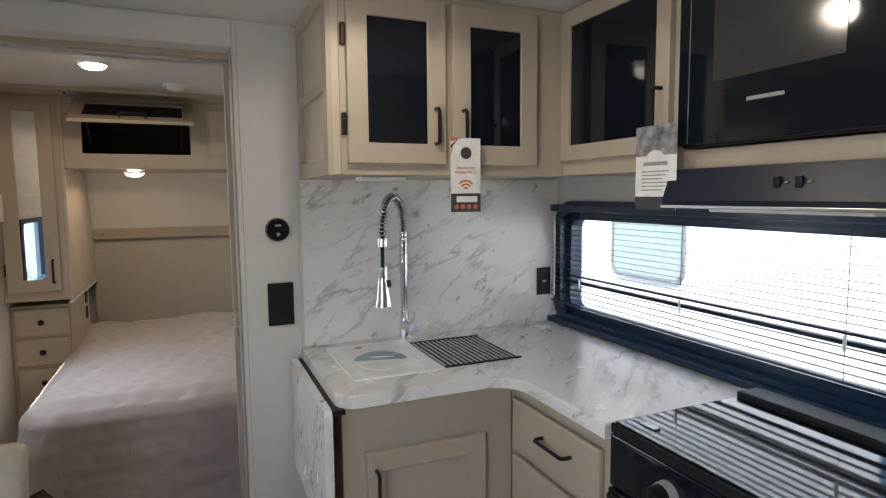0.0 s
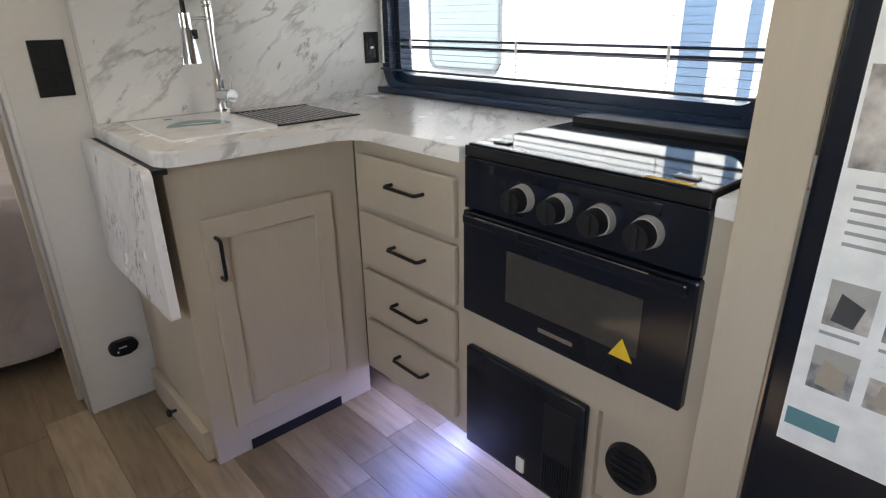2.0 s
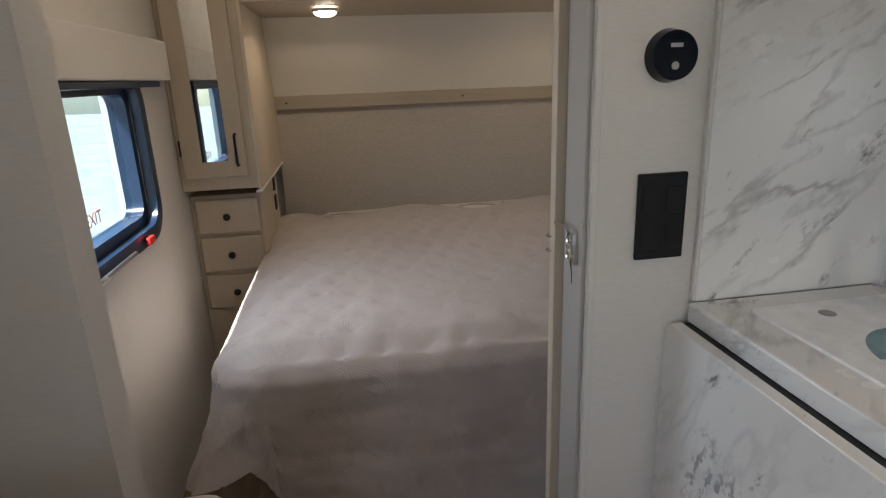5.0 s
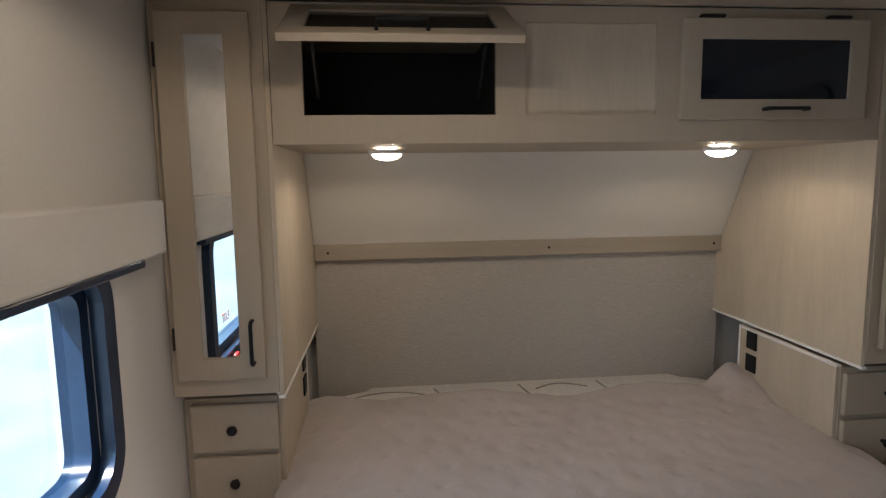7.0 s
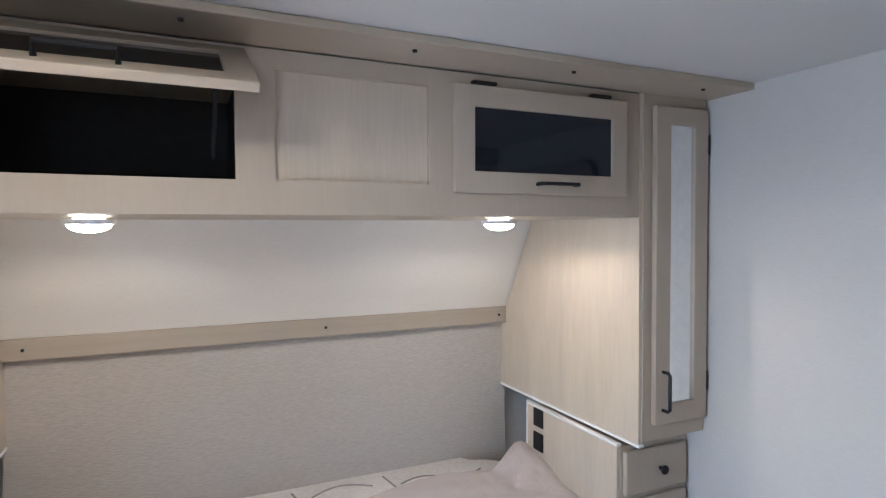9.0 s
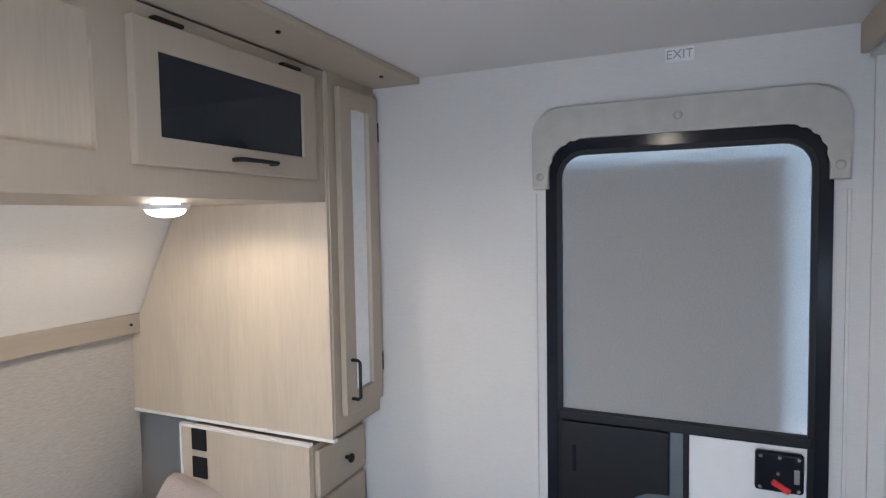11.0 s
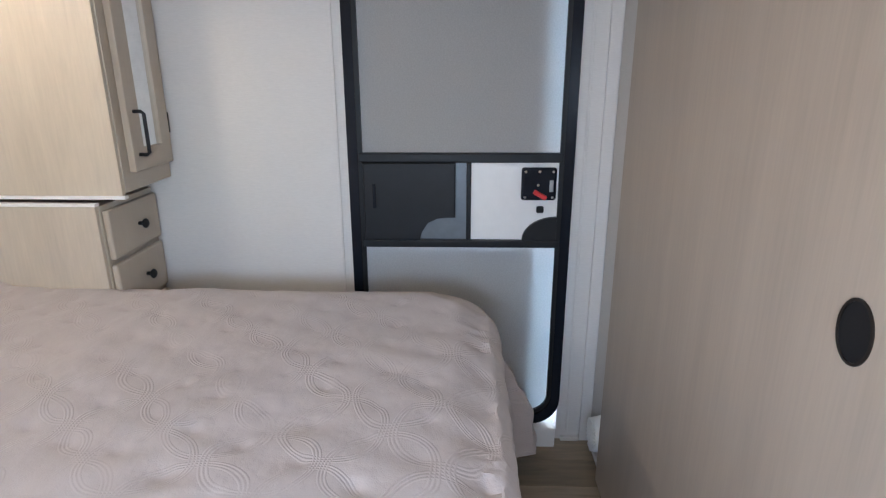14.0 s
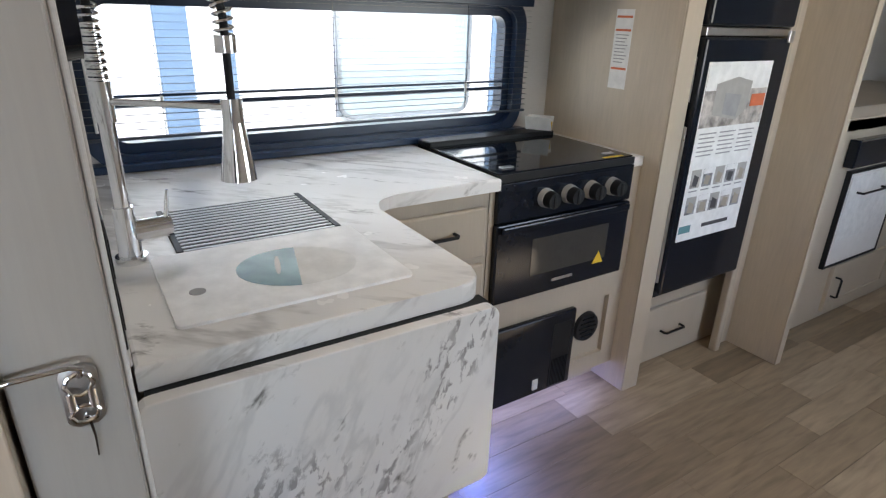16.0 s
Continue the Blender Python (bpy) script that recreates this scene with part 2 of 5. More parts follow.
M_WALL = wallpaper("white_wall_vinyl", (0.66, 0.64, 0.615))
M_CEIL = wallpaper("ceiling_vinyl", (0.70, 0.69, 0.68), False)
M_CAB = woodgrain("beige_cabinet_wood", (0.47, 0.405, 0.318), 0.06, (8, 8, 0.8), 0.5)
M_PANEL = woodgrain("light_oak_laminate", (0.56, 0.485, 0.385), 0.13)
M_DOORWOOD = woodgrain("taupe_oak_laminate", (0.46, 0.39, 0.315), 0.13, (10, 10, 0.5))
M_JAMB = woodgrain("grey_oak_edge", (0.36, 0.345, 0.325), 0.08, (10, 10, 0.6))
M_MARBLE = marble("white_marble_laminate")
M_FLAP = marble("white_marble_laminate_upright", True)
M_FLOOR = floor_wood("weathered_oak_plank")
M_GAP = plain("floor_joint", (0.17, 0.13, 0.09), 0.9)
M_BLACK = plain("black_matt", (0.011, 0.012, 0.014), 0.45, bump=0.03, spec=0.28)
# the blue in these glossy blacks is reflected sky, put into the base colour
M_GLOSS = plain("black_gloss", (0.008, 0.011, 0.018), 0.14, bump=0.0, spec=0.35)
M_BGLASS = plain("black_glass", (0.006, 0.009, 0.016), 0.05, bump=0.0)
M_HOOD = plain("navy_black_enamel", (0.012, 0.018, 0.038), 0.38, bump=0.02, spec=0.4)
# dark frame, its base colour blued for the sky it reflects
M_SKY_BLUED = plain("dark_window_frame", (0.010, 0.025, 0.060), 0.28, bump=0.03)
M_GREYFRAME = plain("grey_window_sash", (0.16, 0.175, 0.19), 0.4, 0.4)
M_CHROME = soft_metal("chrome", (0.85, 0.86, 0.88), 0.08)
M_STEEL = soft_metal("brushed_steel", (0.55, 0.55, 0.55), 0.3)
M_RACK = soft_metal("satin_steel", (0.66, 0.65, 0.64), 0.34)
M_BRONZE = plain("dark_bronze", (0.035, 0.028, 0.024), 0.4, 0.6)
M_MIRROR = soft_metal("mirror_silver", (0.92, 0.93, 0.93), 0.01)
M_GLASS = clear_glass("tinted_window_glass", (0.64, 0.73, 0.77))
M_CLEAR = clear_glass("clear_glass", (0.94, 0.97, 0.98))
M_TINT = clear_glass("oven_glass", (0.25, 0.25, 0.26))
M_WHITE = plain("white_plastic", (0.80, 0.79, 0.775), 0.4, vary=0.02)
M_DIAL = plain("grey_dial", (0.38, 0.37, 0.35), 0.35)
M_PAPER = plain("white_paper", (0.80, 0.80, 0.79), 0.6)
M_SINK = plain("white_sink_cover", (0.86, 0.855, 0.85), 0.3)
M_VAL = plain("beige_vinyl", (0.47, 0.45, 0.41), 0.5, bump=0.15, scale=20)
M_SHADE = cloth_thin("grey_shade_cloth", (0.64, 0.635, 0.625), 0.52)
# for the unseen sheets that hold daylight off the door shades
M_LIGHT_BLOCK = plain("light_block_cloth", (0.35, 0.35, 0.35), 0.8)
M_FROST = cloth_thin("frosted_door_panel", (0.68, 0.68, 0.675), 0.58)
M_QUILT = quilt("mauve_quilted_cover", (0.47, 0.415, 0.398))
M_MATT = plain("mattress_ticking", (0.72, 0.70, 0.68), 0.85, bump=0.3, scale=60)
M_CORD = plain("grey_mattress_print", (0.30, 0.28, 0.27), 0.85)
M_WOVEN = woven("woven_wall_panel", (0.46, 0.425, 0.385))
M_TRIM = woodgrain("taupe_trim", (0.36, 0.31, 0.25), 0.08, (0.7, 9, 9))
M_UPPER = wallpaper("cream_wall_panel", (0.68, 0.65, 0.60))
M_LAMP = glow("lamp_lens", (1.0, 0.86, 0.68), 6.0)
M_OFF = plain("unlit_lens", (0.75, 0.74, 0.72), 0.3)
M_LED = glow("blue_led", (0.4, 0.45, 1.0), 6.0)
M_CREAM = plain("cream_leatherette", (0.60, 0.555, 0.48), 0.45, bump=0.3, scale=40)
M_GREYC = woven("grey_upholstery", (0.16, 0.16, 0.17))
# near-black of the bed platform; elsewhere shade inside things, put into the colour
M_DARKIN = plain("dark_base_and_shade", (0.045, 0.044, 0.043), 0.8)
M_YELLOW = plain("yellow_label", (0.75, 0.50, 0.03), 0.5)
M_RED = plain("red_lever", (0.6, 0.03, 0.03), 0.4)
M_ORANGE = plain("orange_print", (0.62, 0.16, 0.07), 0.6)
M_INK = plain("grey_print", (0.33, 0.33, 0.34), 0.6)
M_DARKINK = plain("dark_print", (0.05, 0.05, 0.055), 0.6)
M_TEAL = plain("teal_print", (0.10, 0.24, 0.27), 0.6)
M_STICK = plain("pale_teal_print", (0.22, 0.36, 0.40), 0.22, vary=0.25, scale=14, bump=0.0)
M_PHOTO = plain("photo_print", (0.40, 0.37, 0.345), 0.5, vary=0.6, scale=26)
M_PHOTO2 = plain("grey_photo_print", (0.25, 0.25, 0.26), 0.5, vary=0.6, scale=40)
M_SLAT = plain("blind_slat", (0.045, 0.055, 0.075), 0.4)
M_OUTW = plain("white_gelcoat", (0.80, 0.80, 0.80), 0.35, vary=0.02, scale=3)
M_OUTB = plain("blue_grey_decal", (0.09, 0.14, 0.22), 0.4)
M_OUTWIN = plain("neighbour_window_tint", (0.22, 0.27, 0.30), 0.15)
M_GROUND = plain("pale_concrete_lot", (0.37, 0.366, 0.36), 0.9, vary=0.2, scale=0.6, bump=0.4)

# ---- builders ----


def cube(bm, x0, x1, y0, y1, z0, z1, bev=0.0, seg=2):
    m = Matrix.Translation(((x0 + x1) / 2, (y0 + y1) / 2, (z0 + z1) / 2)) @ Matrix.Diagonal((abs(x1 - x0), abs(y1 - y0), abs(z1 - z0), 1))
    vs = bmesh.ops.create_cube(bm, size=1, matrix=m)["verts"]
    if bev:
        es = list({e for v in vs for e in v.link_edges})
        bmesh.ops.bevel(bm, geom=es, offset=bev, segments=seg, affect="EDGES", profile=0.5)
    return bm


def box(x0, x1, y0, y1, z0, z1, bev=0.0, seg=2):
    return cube(bmesh.new(), x0, x1, y0, y1, z0, z1, bev, seg)


def rod(bm, a, b, r, r2=None, seg=20, caps=True):
    a, b = Vector(a), Vector(b)
    m = Matrix.Translation((a + b) / 2) @ (b - a).to_track_quat("Z", "Y").to_matrix().to_4x4()
    bmesh.ops.create_cone(bm, cap_ends=caps, segments=seg, radius1=r, radius2=r if r2 is None else r2, depth=(b - a).length, matrix=m)
    return bm


def tube(pts, r, seg=10, closed=False):
    """A tube of radius r (a number, or one for each point) along points."""
    bm = bmesh.new()
    pts = [Vector(p) for p in pts]
    rings, n = [], len(pts)
    side = None
    for i, p in enumerate(pts):
        d = (pts[min(i + 1, n - 1)] - pts[max(i - 1, 0)]).normalized()
        if side is None:
            side = d.orthogonal().normalized()
        side = (side - d * side.dot(d)).normalized()
        up = d.cross(side)
        k = r[i] if isinstance(r, (list, tuple)) else r
        rings.append([bm.verts.new(p + k * (math.cos(a) * side + math.sin(a) * up)) for a in (2 * math.pi * j / seg for j in range(seg))])
    for q, w in zip(rings, rings[1:]):
        for j in range(seg):
            bm.faces.new((q[j], q[(j + 1) % seg], w[(j + 1) % seg], w[j]))
    bm.faces.new(rings[0][::-1])
    bm.faces.new(rings[-1])
    return bm


def rounded(w, h, r, n=6):
    """A rounded rectangle, w by h about 0, as 2D points."""
    out = []
    for cx, cy, a0 in ((w / 2 - r, h / 2 - r, 0), (-w / 2 + r, h / 2 - r, 90), (-w / 2 + r, -h / 2 + r, 180), (w / 2 - r, -h / 2 + r, 270)):
        for i in range(n + 1):
            a = radians(a0 + 90 * i / n)
            out.append((cx + r * math.cos(a), cy + r * math.sin(a)))
    return out


def plate(pts, m, depth, bev=0.0):
    """A flat piece with the outline pts, in the plane of m, thickened along m's z."""
    bm = bmesh.new()
    lo = [bm.verts.new(m @ Vector((x, y, 0))) for x, y in pts]
    hi = [bm.verts.new(m @ Vector((x, y, depth))) for x, y in pts]
    bm.faces.new(lo[::-1])
    top = bm.faces.new(hi)
    for i in range(len(pts)):
        j = (i + 1) % len(pts)
        bm.faces.new((lo[i], lo[j], hi[j], hi[i]))
    if bev:
        bmesh.ops.bevel(bm, geom=list(top.edges), offset=bev, segments=2, affect="EDGES", profile=0.5)
    bmesh.ops.recalc_face_normals(bm, faces=bm.faces)
    return bm


def ring(outer, inner, m, depth):
    """A frame between two outlines with the same count of points."""
    bm = bmesh.new()
    rows = [[bm.verts.new(m @ Vector((x, y, d))) for x, y in pts] for pts, d in ((outer, 0), (outer, depth), (inner, depth), (inner, 0))]
    n = len(outer)
    for a in range(4):
        for i in range(n):
            j = (i + 1) % n
            bm.faces.new((rows[a][i], rows[a][j], rows[(a + 1) % 4][j], rows[(a + 1) % 4][i]))
    bmesh.ops.recalc_face_normals(bm, faces=bm.faces)
    return bm


def facing(axis, at, c1, c2):
    """A plane's pose whose z is the way it faces: axis '+x', '-x', '+y', '-y', '+z'; local x and y run along the plane, y up."""
    cols = {"-x": ((0, -1, 0), (0, 0, 1), (-1, 0, 0)), "+x": ((0, 1, 0), (0, 0, 1), (1, 0, 0)), "-y": ((1, 0, 0), (0, 0, 1), (0, -1, 0)), "+y": ((-1, 0, 0), (0, 0, 1), (0, 1, 0)), "+z": ((1, 0, 0), (0, 1, 0), (0, 0, 1))}[axis]
    m = Matrix(cols).transposed().to_4x4()
    m.translation = {"x": (at, c1, c2), "y": (c1, at, c2), "z": (c1, c2, at)}[axis[1]]
    return m


def finish(name, bm, mat, smooth=False):
    me = bpy.data.meshes.new(name)
    if smooth:
        for f in bm.faces:
            f.smooth = True
    bm.to_mesh(me)
    bm.free()
    me.materials.append(mat)
    if smooth:
        me.set_sharp_from_angle(angle=radians(38))
    return new(name, me)


def part(name, bm, mat, parent, label="", smooth=False):
    ob = finish(name, bm, mat, smooth)
    ob.parent = parent
    if parent.type == "EMPTY":
        ob.matrix_parent_inverse = Matrix.Translation(-parent.location)
    return tagged(ob, label)


def thing(name, at, label, category, group="", kind=""):
    ob = new(name)
    ob.empty_display_size = 0.05
    ob.location = at
    return tagged(ob, label, category, group, kind)


def setting(name, bm, mat, label, category="", smooth=False):
    return tagged(finish(name, bm, mat, smooth), label, category or name.split("_")[0], "", "structure")


def holed(axis, a0, a1, u0, u1, z0, z1, holes):
    """A wall slab, normal to axis 'x' or 'y', from a0 to a1, with rectangular openings (u0, u1, z0, z1)."""
    us = sorted({u0, u1, *[h[0] for h in holes], *[h[1] for h in holes]})
    zs = sorted({z0, z1, *[h[2] for h in holes], *[h[3] for h in holes]})
    bm = bmesh.new()
    for ua, ub in zip(us, us[1:]):
        for za, zb in zip(zs, zs[1:]):
            uc, zc = (ua + ub) / 2, (za + zb) / 2
            if any(h[0] < uc < h[1] and h[2] < zc < h[3] for h in holes):
                continue
            cube(bm, a0, a1, ua, ub, za, zb) if axis == "x" else cube(bm, ua, ub, a0, a1, za, zb)
    bmesh.ops.remove_doubles(bm, verts=bm.verts, dist=1e-5)
    return bm


def pull(parent, a, b, out, mat=None):
    """A bar pull: ends a and b on the face, standing off by the vector out."""
    mat = mat or M_BLACK
    a, b, o = Vector(a), Vector(b), Vector(out)
    d = (b - a).normalized() * 0.006
    bm = tube([a, a + o * 0.75, a + o + d, b + o - d, b + o * 0.75, b], 0.0052, 8)
    return part("handle", bm, mat, parent, "black bar pull", True)


def rect_frame(m, w, h, left, right, low, high, thick, bev=0.0028):
    """A door frame in one piece, about m, with its four rail widths."""
    o = [(-w / 2, -h / 2), (w / 2, -h / 2), (w / 2, h / 2), (-w / 2, h / 2)]
    i = [(-w / 2 + left, -h / 2 + low), (w / 2 - right, -h / 2 + low), (w / 2 - right, h / 2 - high), (-w / 2 + left, h / 2 - high)]
    bm = ring(o, i, m, thick)
    bmesh.ops.bevel(bm, geom=[e for e in bm.edges if len(e.link_faces) == 2 and e.calc_face_angle(0) > 1.0], offset=bev, segments=2, affect="EDGES", profile=0.5)
    return bm


def shaker(parent, axis, at, u0, u1, z0, z1, glass=None, rail=0.058, thick=0.018, mat=None, name="door", inset=0.007, hinge=False):
    """A framed cabinet door on the face at, with a flat or glass middle. axis '-x' or '-y'."""
    mat = mat or M_CAB
    s = -1

    def put(bm, ua, ub, za, zb, d0, d1, bev):
        lo, hi = at + s * d1, at + s * d0
        cube(bm, lo, hi, ua, ub, za, zb, bev) if axis[1] == "x" else cube(bm, ua, ub, lo, hi, za, zb, bev)

    bm = rect_frame(facing(axis, at, *(((u0 + u1) / 2, (z0 + z1) / 2))), u1 - u0, z1 - z0, rail, rail, rail, rail, thick)
    door = part(name, bm, mat, parent)
    mid = bmesh.new()
    put(mid, u0 + rail - 0.002, u1 - rail + 0.002, z0 + rail - 0.002, z1 - rail + 0.002, 0.002, thick - inset, 0)
    part("glass_panel" if glass else "panel", mid, glass or mat, door, "dark glossy glass panel" if glass is M_BGLASS else "")
    return door


def slab_drawer(parent, axis, at, u0, u1, z0, z1, thick=0.02, mat=None, name="drawer_front"):
    lo, hi = at - thick, at
    bm = box(lo, hi, u0, u1, z0, z1, 0.006, 3) if axis[1] == "x" else box(u0, u1, lo, hi, z0, z1, 0.006, 3)
    return part(name, bm, mat or M_CAB, parent)


def lettering(name, text, m, size, mat, parent, label=""):
    """Words in the built-in font, as a thin mesh."""
    cu = bpy.data.curves.new(name, "FONT")
    cu.body, cu.size, cu.extrude, cu.align_x, cu.align_y = text, size, 0.0003, "CENTER", "CENTER"
    tmp = bpy.data.objects.new(name, cu)
    me = bpy.data.meshes.new_from_object(tmp)
    bpy.data.objects.remove(tmp)
    me.transform(m)
    me.materials.clear()
    me.materials.append(mat)
    ob = new(name, me)
    ob.parent = parent
    if parent.type == "EMPTY":
        ob.matrix_parent_inverse = Matrix.Translation(-parent.location)
    return tagged(ob, label)

# ---- structure ----
XL, XR = -0.885, 1.392          # inner faces of the long walls
YB, YF = -3.0, 4.27             # rear wall and headboard wall
CK, CB = 2.012, 1.977           # ceilings of the kitchen and the bedroom
WK = (0.515, 1.90, 0.955, 1.375)     # kitchen window opening
WB = (2.25, 3.02, 0.90, 1.33)       # bedroom window opening
WD = (-0.9, 0.5, 0.95, 1.65)        # assumed dinette window opening, unseen, added to light the kitchen
DR = (2.165, 2.84, 0.035, 1.752)    # entry door opening

floor = setting("floor", box(XL - 0.1, XR + 0.1, YB, YF + 0.1, -0.08, -0.006), M_GAP, "weathered oak vinyl plank floor")
wr = setting("wall_right", holed("x", XR, XR + 0.09, YB, YF + 0.09, -0.08, 2.1, [WK, DR]), M_WALL, "white vinyl-covered side wall with a window and an entry door")
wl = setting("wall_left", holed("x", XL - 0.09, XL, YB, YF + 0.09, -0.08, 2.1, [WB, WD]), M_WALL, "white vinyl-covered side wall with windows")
setting("wall_back", box(XL - 0.09, XR + 0.09, YB - 0.09, YB, -0.08, 2.1), M_WALL, "plain white end wall")
setting("wall_front", box(XL, XR, YF, YF + 0.09, -0.08, 2.1), M_WALL, "plain white end wall behind the bed")
setting("ceiling", box(XL - 0.09, XR + 0.09, YB - 0.09, 1.952, CK, CK + 0.09), M_CEIL, "white vinyl kitchen ceiling")
setting("ceiling_bedroom", box(XL, XR, 2.046, YF, CB, CB + 0.11), M_CEIL, "white vinyl bedroom ceiling", "ceiling")

# partition between kitchen and bedroom, with its doorway
bm = holed("y", 1.957, 2.045, XL, XR, -0.005, 2.1, [(-0.66, 0.135, -0.1, 1.925)])
setting("wall_partition", bm, M_WALL, "cream partition wall with a doorway", "wall")
setting("trim_doorway", box(0.128, 0.1345, 1.9585, 2.0435, 0, 1.925, 0.002), M_JAMB, "grey oak edge lining of the doorway", "trim")
setting("trim_header", box(-0.66, 0.135, 1.950, 1.9565, 1.925, 2.008, 0.002), M_WALL, "cream header board over the doorway", "trim")
setting("trim_jamb", box(0.137, 0.150, 1.951, 1.9565, 0, 2.008, 0.002), M_WALL, "narrow cream edge trim of the doorway", "trim")

# headboard wall: slanting cream panel, taupe trim, woven lower panel
bm = bmesh.new()
prof = [(3.985, 1.60), (4.175, 1.245), (4.20, 1.245), (4.26, 1.60)]
lo = [bm.verts.new((-0.59, y, z)) for y, z in prof]
hi = [bm.verts.new((1.135, y, z)) for y, z in prof]
bm.faces.new(lo)
bm.faces.new(hi[::-1])
for i in range(4):
    j = (i + 1) % 4
    bm.faces.new((lo[i], hi[i], hi[j], lo[j]))
bmesh.ops.recalc_face_normals(bm, faces=bm.faces)
setting("wall_headboard_upper", bm, M_UPPER, "cream slanting panel above the bed", "wall")
setting("wall_headboard_lower", box(-0.60, 1.14, 4.205, 4.262, 0.3, 1.185), M_WOVEN, "woven greige panel behind the bed", "wall")
trim = setting("trim_headboard", box(-0.59, 1.134, 4.165, 4.204, 1.180, 1.246, 0.003), M_TRIM, "taupe wooden rail across the headboard wall", "trim")
for x in (-0.535, 0.37, 1.09):
    part("screw", rod(bmesh.new(), (x, 4.166, 1.212), (x, 4.160, 1.212), 0.0055, 0.0045, 10), M_BLACK, trim)
crown = setting("trim_crown", box(XL, XR, 3.235, 3.40, 1.958, 1.9765, 0.003), M_CAB, "beige crown board along the bedroom ceiling", "trim")
for x in (-0.55, -0.1, 0.37, 0.80, 1.25):
    part("screw", rod(bmesh.new(), (x, 3.29, 1.958), (x, 3.29, 1.953), 0.006, 0.005, 10), M_BLACK, crown)
setting("trim_wall_strip", box(1.380, 1.391, 2.050, 2.085, 0, CB, 0.002), M_WALL, "white corner strip beside the entry door", "trim")
setting("trim_wall_batten", box(1.3855, 1.391, 2.125, 2.133, 0.03, 1.60, 0.001), M_WALL, "thin white batten beside the entry door", "trim")
setting("trim_wall_batten_far", box(1.3855, 1.391, 2.872, 2.880, 0.4, 1.61, 0.001), M_WALL, "thin white batten beside the entry door", "trim")
setting("trim_backsplash", box(1.383, 1.3915, 1.944, 1.9545, 0.92, 1.50, 0.002), M_WALL, "white corner bead of the backsplash", "trim")
setting("backsplash", box(0.338, 1.3910, 1.9465, 1.9565, 0.918, 1.502), M_MARBLE, "white marble-look backsplash panel with grey veins", "backsplash")
setting("trim_backsplash_edge", box(0.330, 0.3375, 1.9455, 1.9565, 0.918, 1.502, 0.002), M_WALL, "cream edge bead of the backsplash", "trim")

# ---- bedroom ----


def bay_window(name, axis, x_in, u0, u1, z0, z1, label, sash=0.032, rim=0.042, r=0.07):
    """A window with rounded corners in a side wall: black inner rim, grey sash, pane."""
    sx = 1 if axis == "-x" else -1
    w = tagged(thing(name, (x_in, (u0 + u1) / 2, z0), label, "window"), kind="structure")
    cy, cz, W, H = (u0 + u1) / 2, (z0 + z1) / 2, u1 - u0, z1 - z0
    m = facing(axis, x_in + sx * 0.004, cy, cz)
    part("window_frame", ring(rounded(W + 2 * rim, H + 2 * rim, r + rim), rounded(W - 0.006, H - 0.006, r), m, 0.028), M_SKY_BLUED, w, "dark frame with rounded corners", True)
    m2 = facing(axis, x_in + sx * 0.06, cy, cz)
    part("sash", ring(rounded(W + 0.004, H + 0.004, r * 0.9), rounded(W - 2 * sash, H - 2 * sash, r * 0.6), m2, 0.052), M_SKY_BLUED, w, "slim aluminium sash", True)
    m3 = facing(axis, x_in + sx * 0.045, cy, cz)
    g = part("pane", plate(rounded(W - 2 * sash + 0.01, H - 2 * sash + 0.01, r * 0.6), m3, 0.004), M_GLASS if axis == "+x" else M_CLEAR, w, "clear glass")
    g.visible_shadow = False
    return w


wb = bay_window("window_2", "+x", XL, *WB, "bedroom emergency-exit window with a dark frame")
lettering("exit_lettering", "EXIT", facing("+x", XL - 0.038, 2.695, 0.985), 0.05, M_ORANGE, wb, "red word on the glass")
for y, s in ((2.38, 0.0), (2.86, 0.0)):
    lv = part("exit_latch", box(XL + 0.030, XL + 0.044, y - 0.022, y + 0.022, 0.868, 0.89, 0.004), M_RED, wb, "red exit latch")
part("crank_bar", rod(bmesh.new(), (XL + 0.04, 2.45, 0.878), (XL + 0.04, 2.72, 0.878), 0.007), M_STEEL, wb)
val = thing("window_valance", (XL, 2.7, 1.325), "padded off-white valance above the bedroom window", "valance")
part("valance_board", box(XL + 0.002, XL + 0.058, 2.12, 3.28, 1.335, 1.462, 0.006), M_WALL, val)
part("blind_cassette", box(XL + 0.006, XL + 0.05, 2.16, 3.17, 1.315, 1.334, 0.004), M_SKY_BLUED, val, "dark lower edge of the rolled blind")

# wardrobes beside the bed


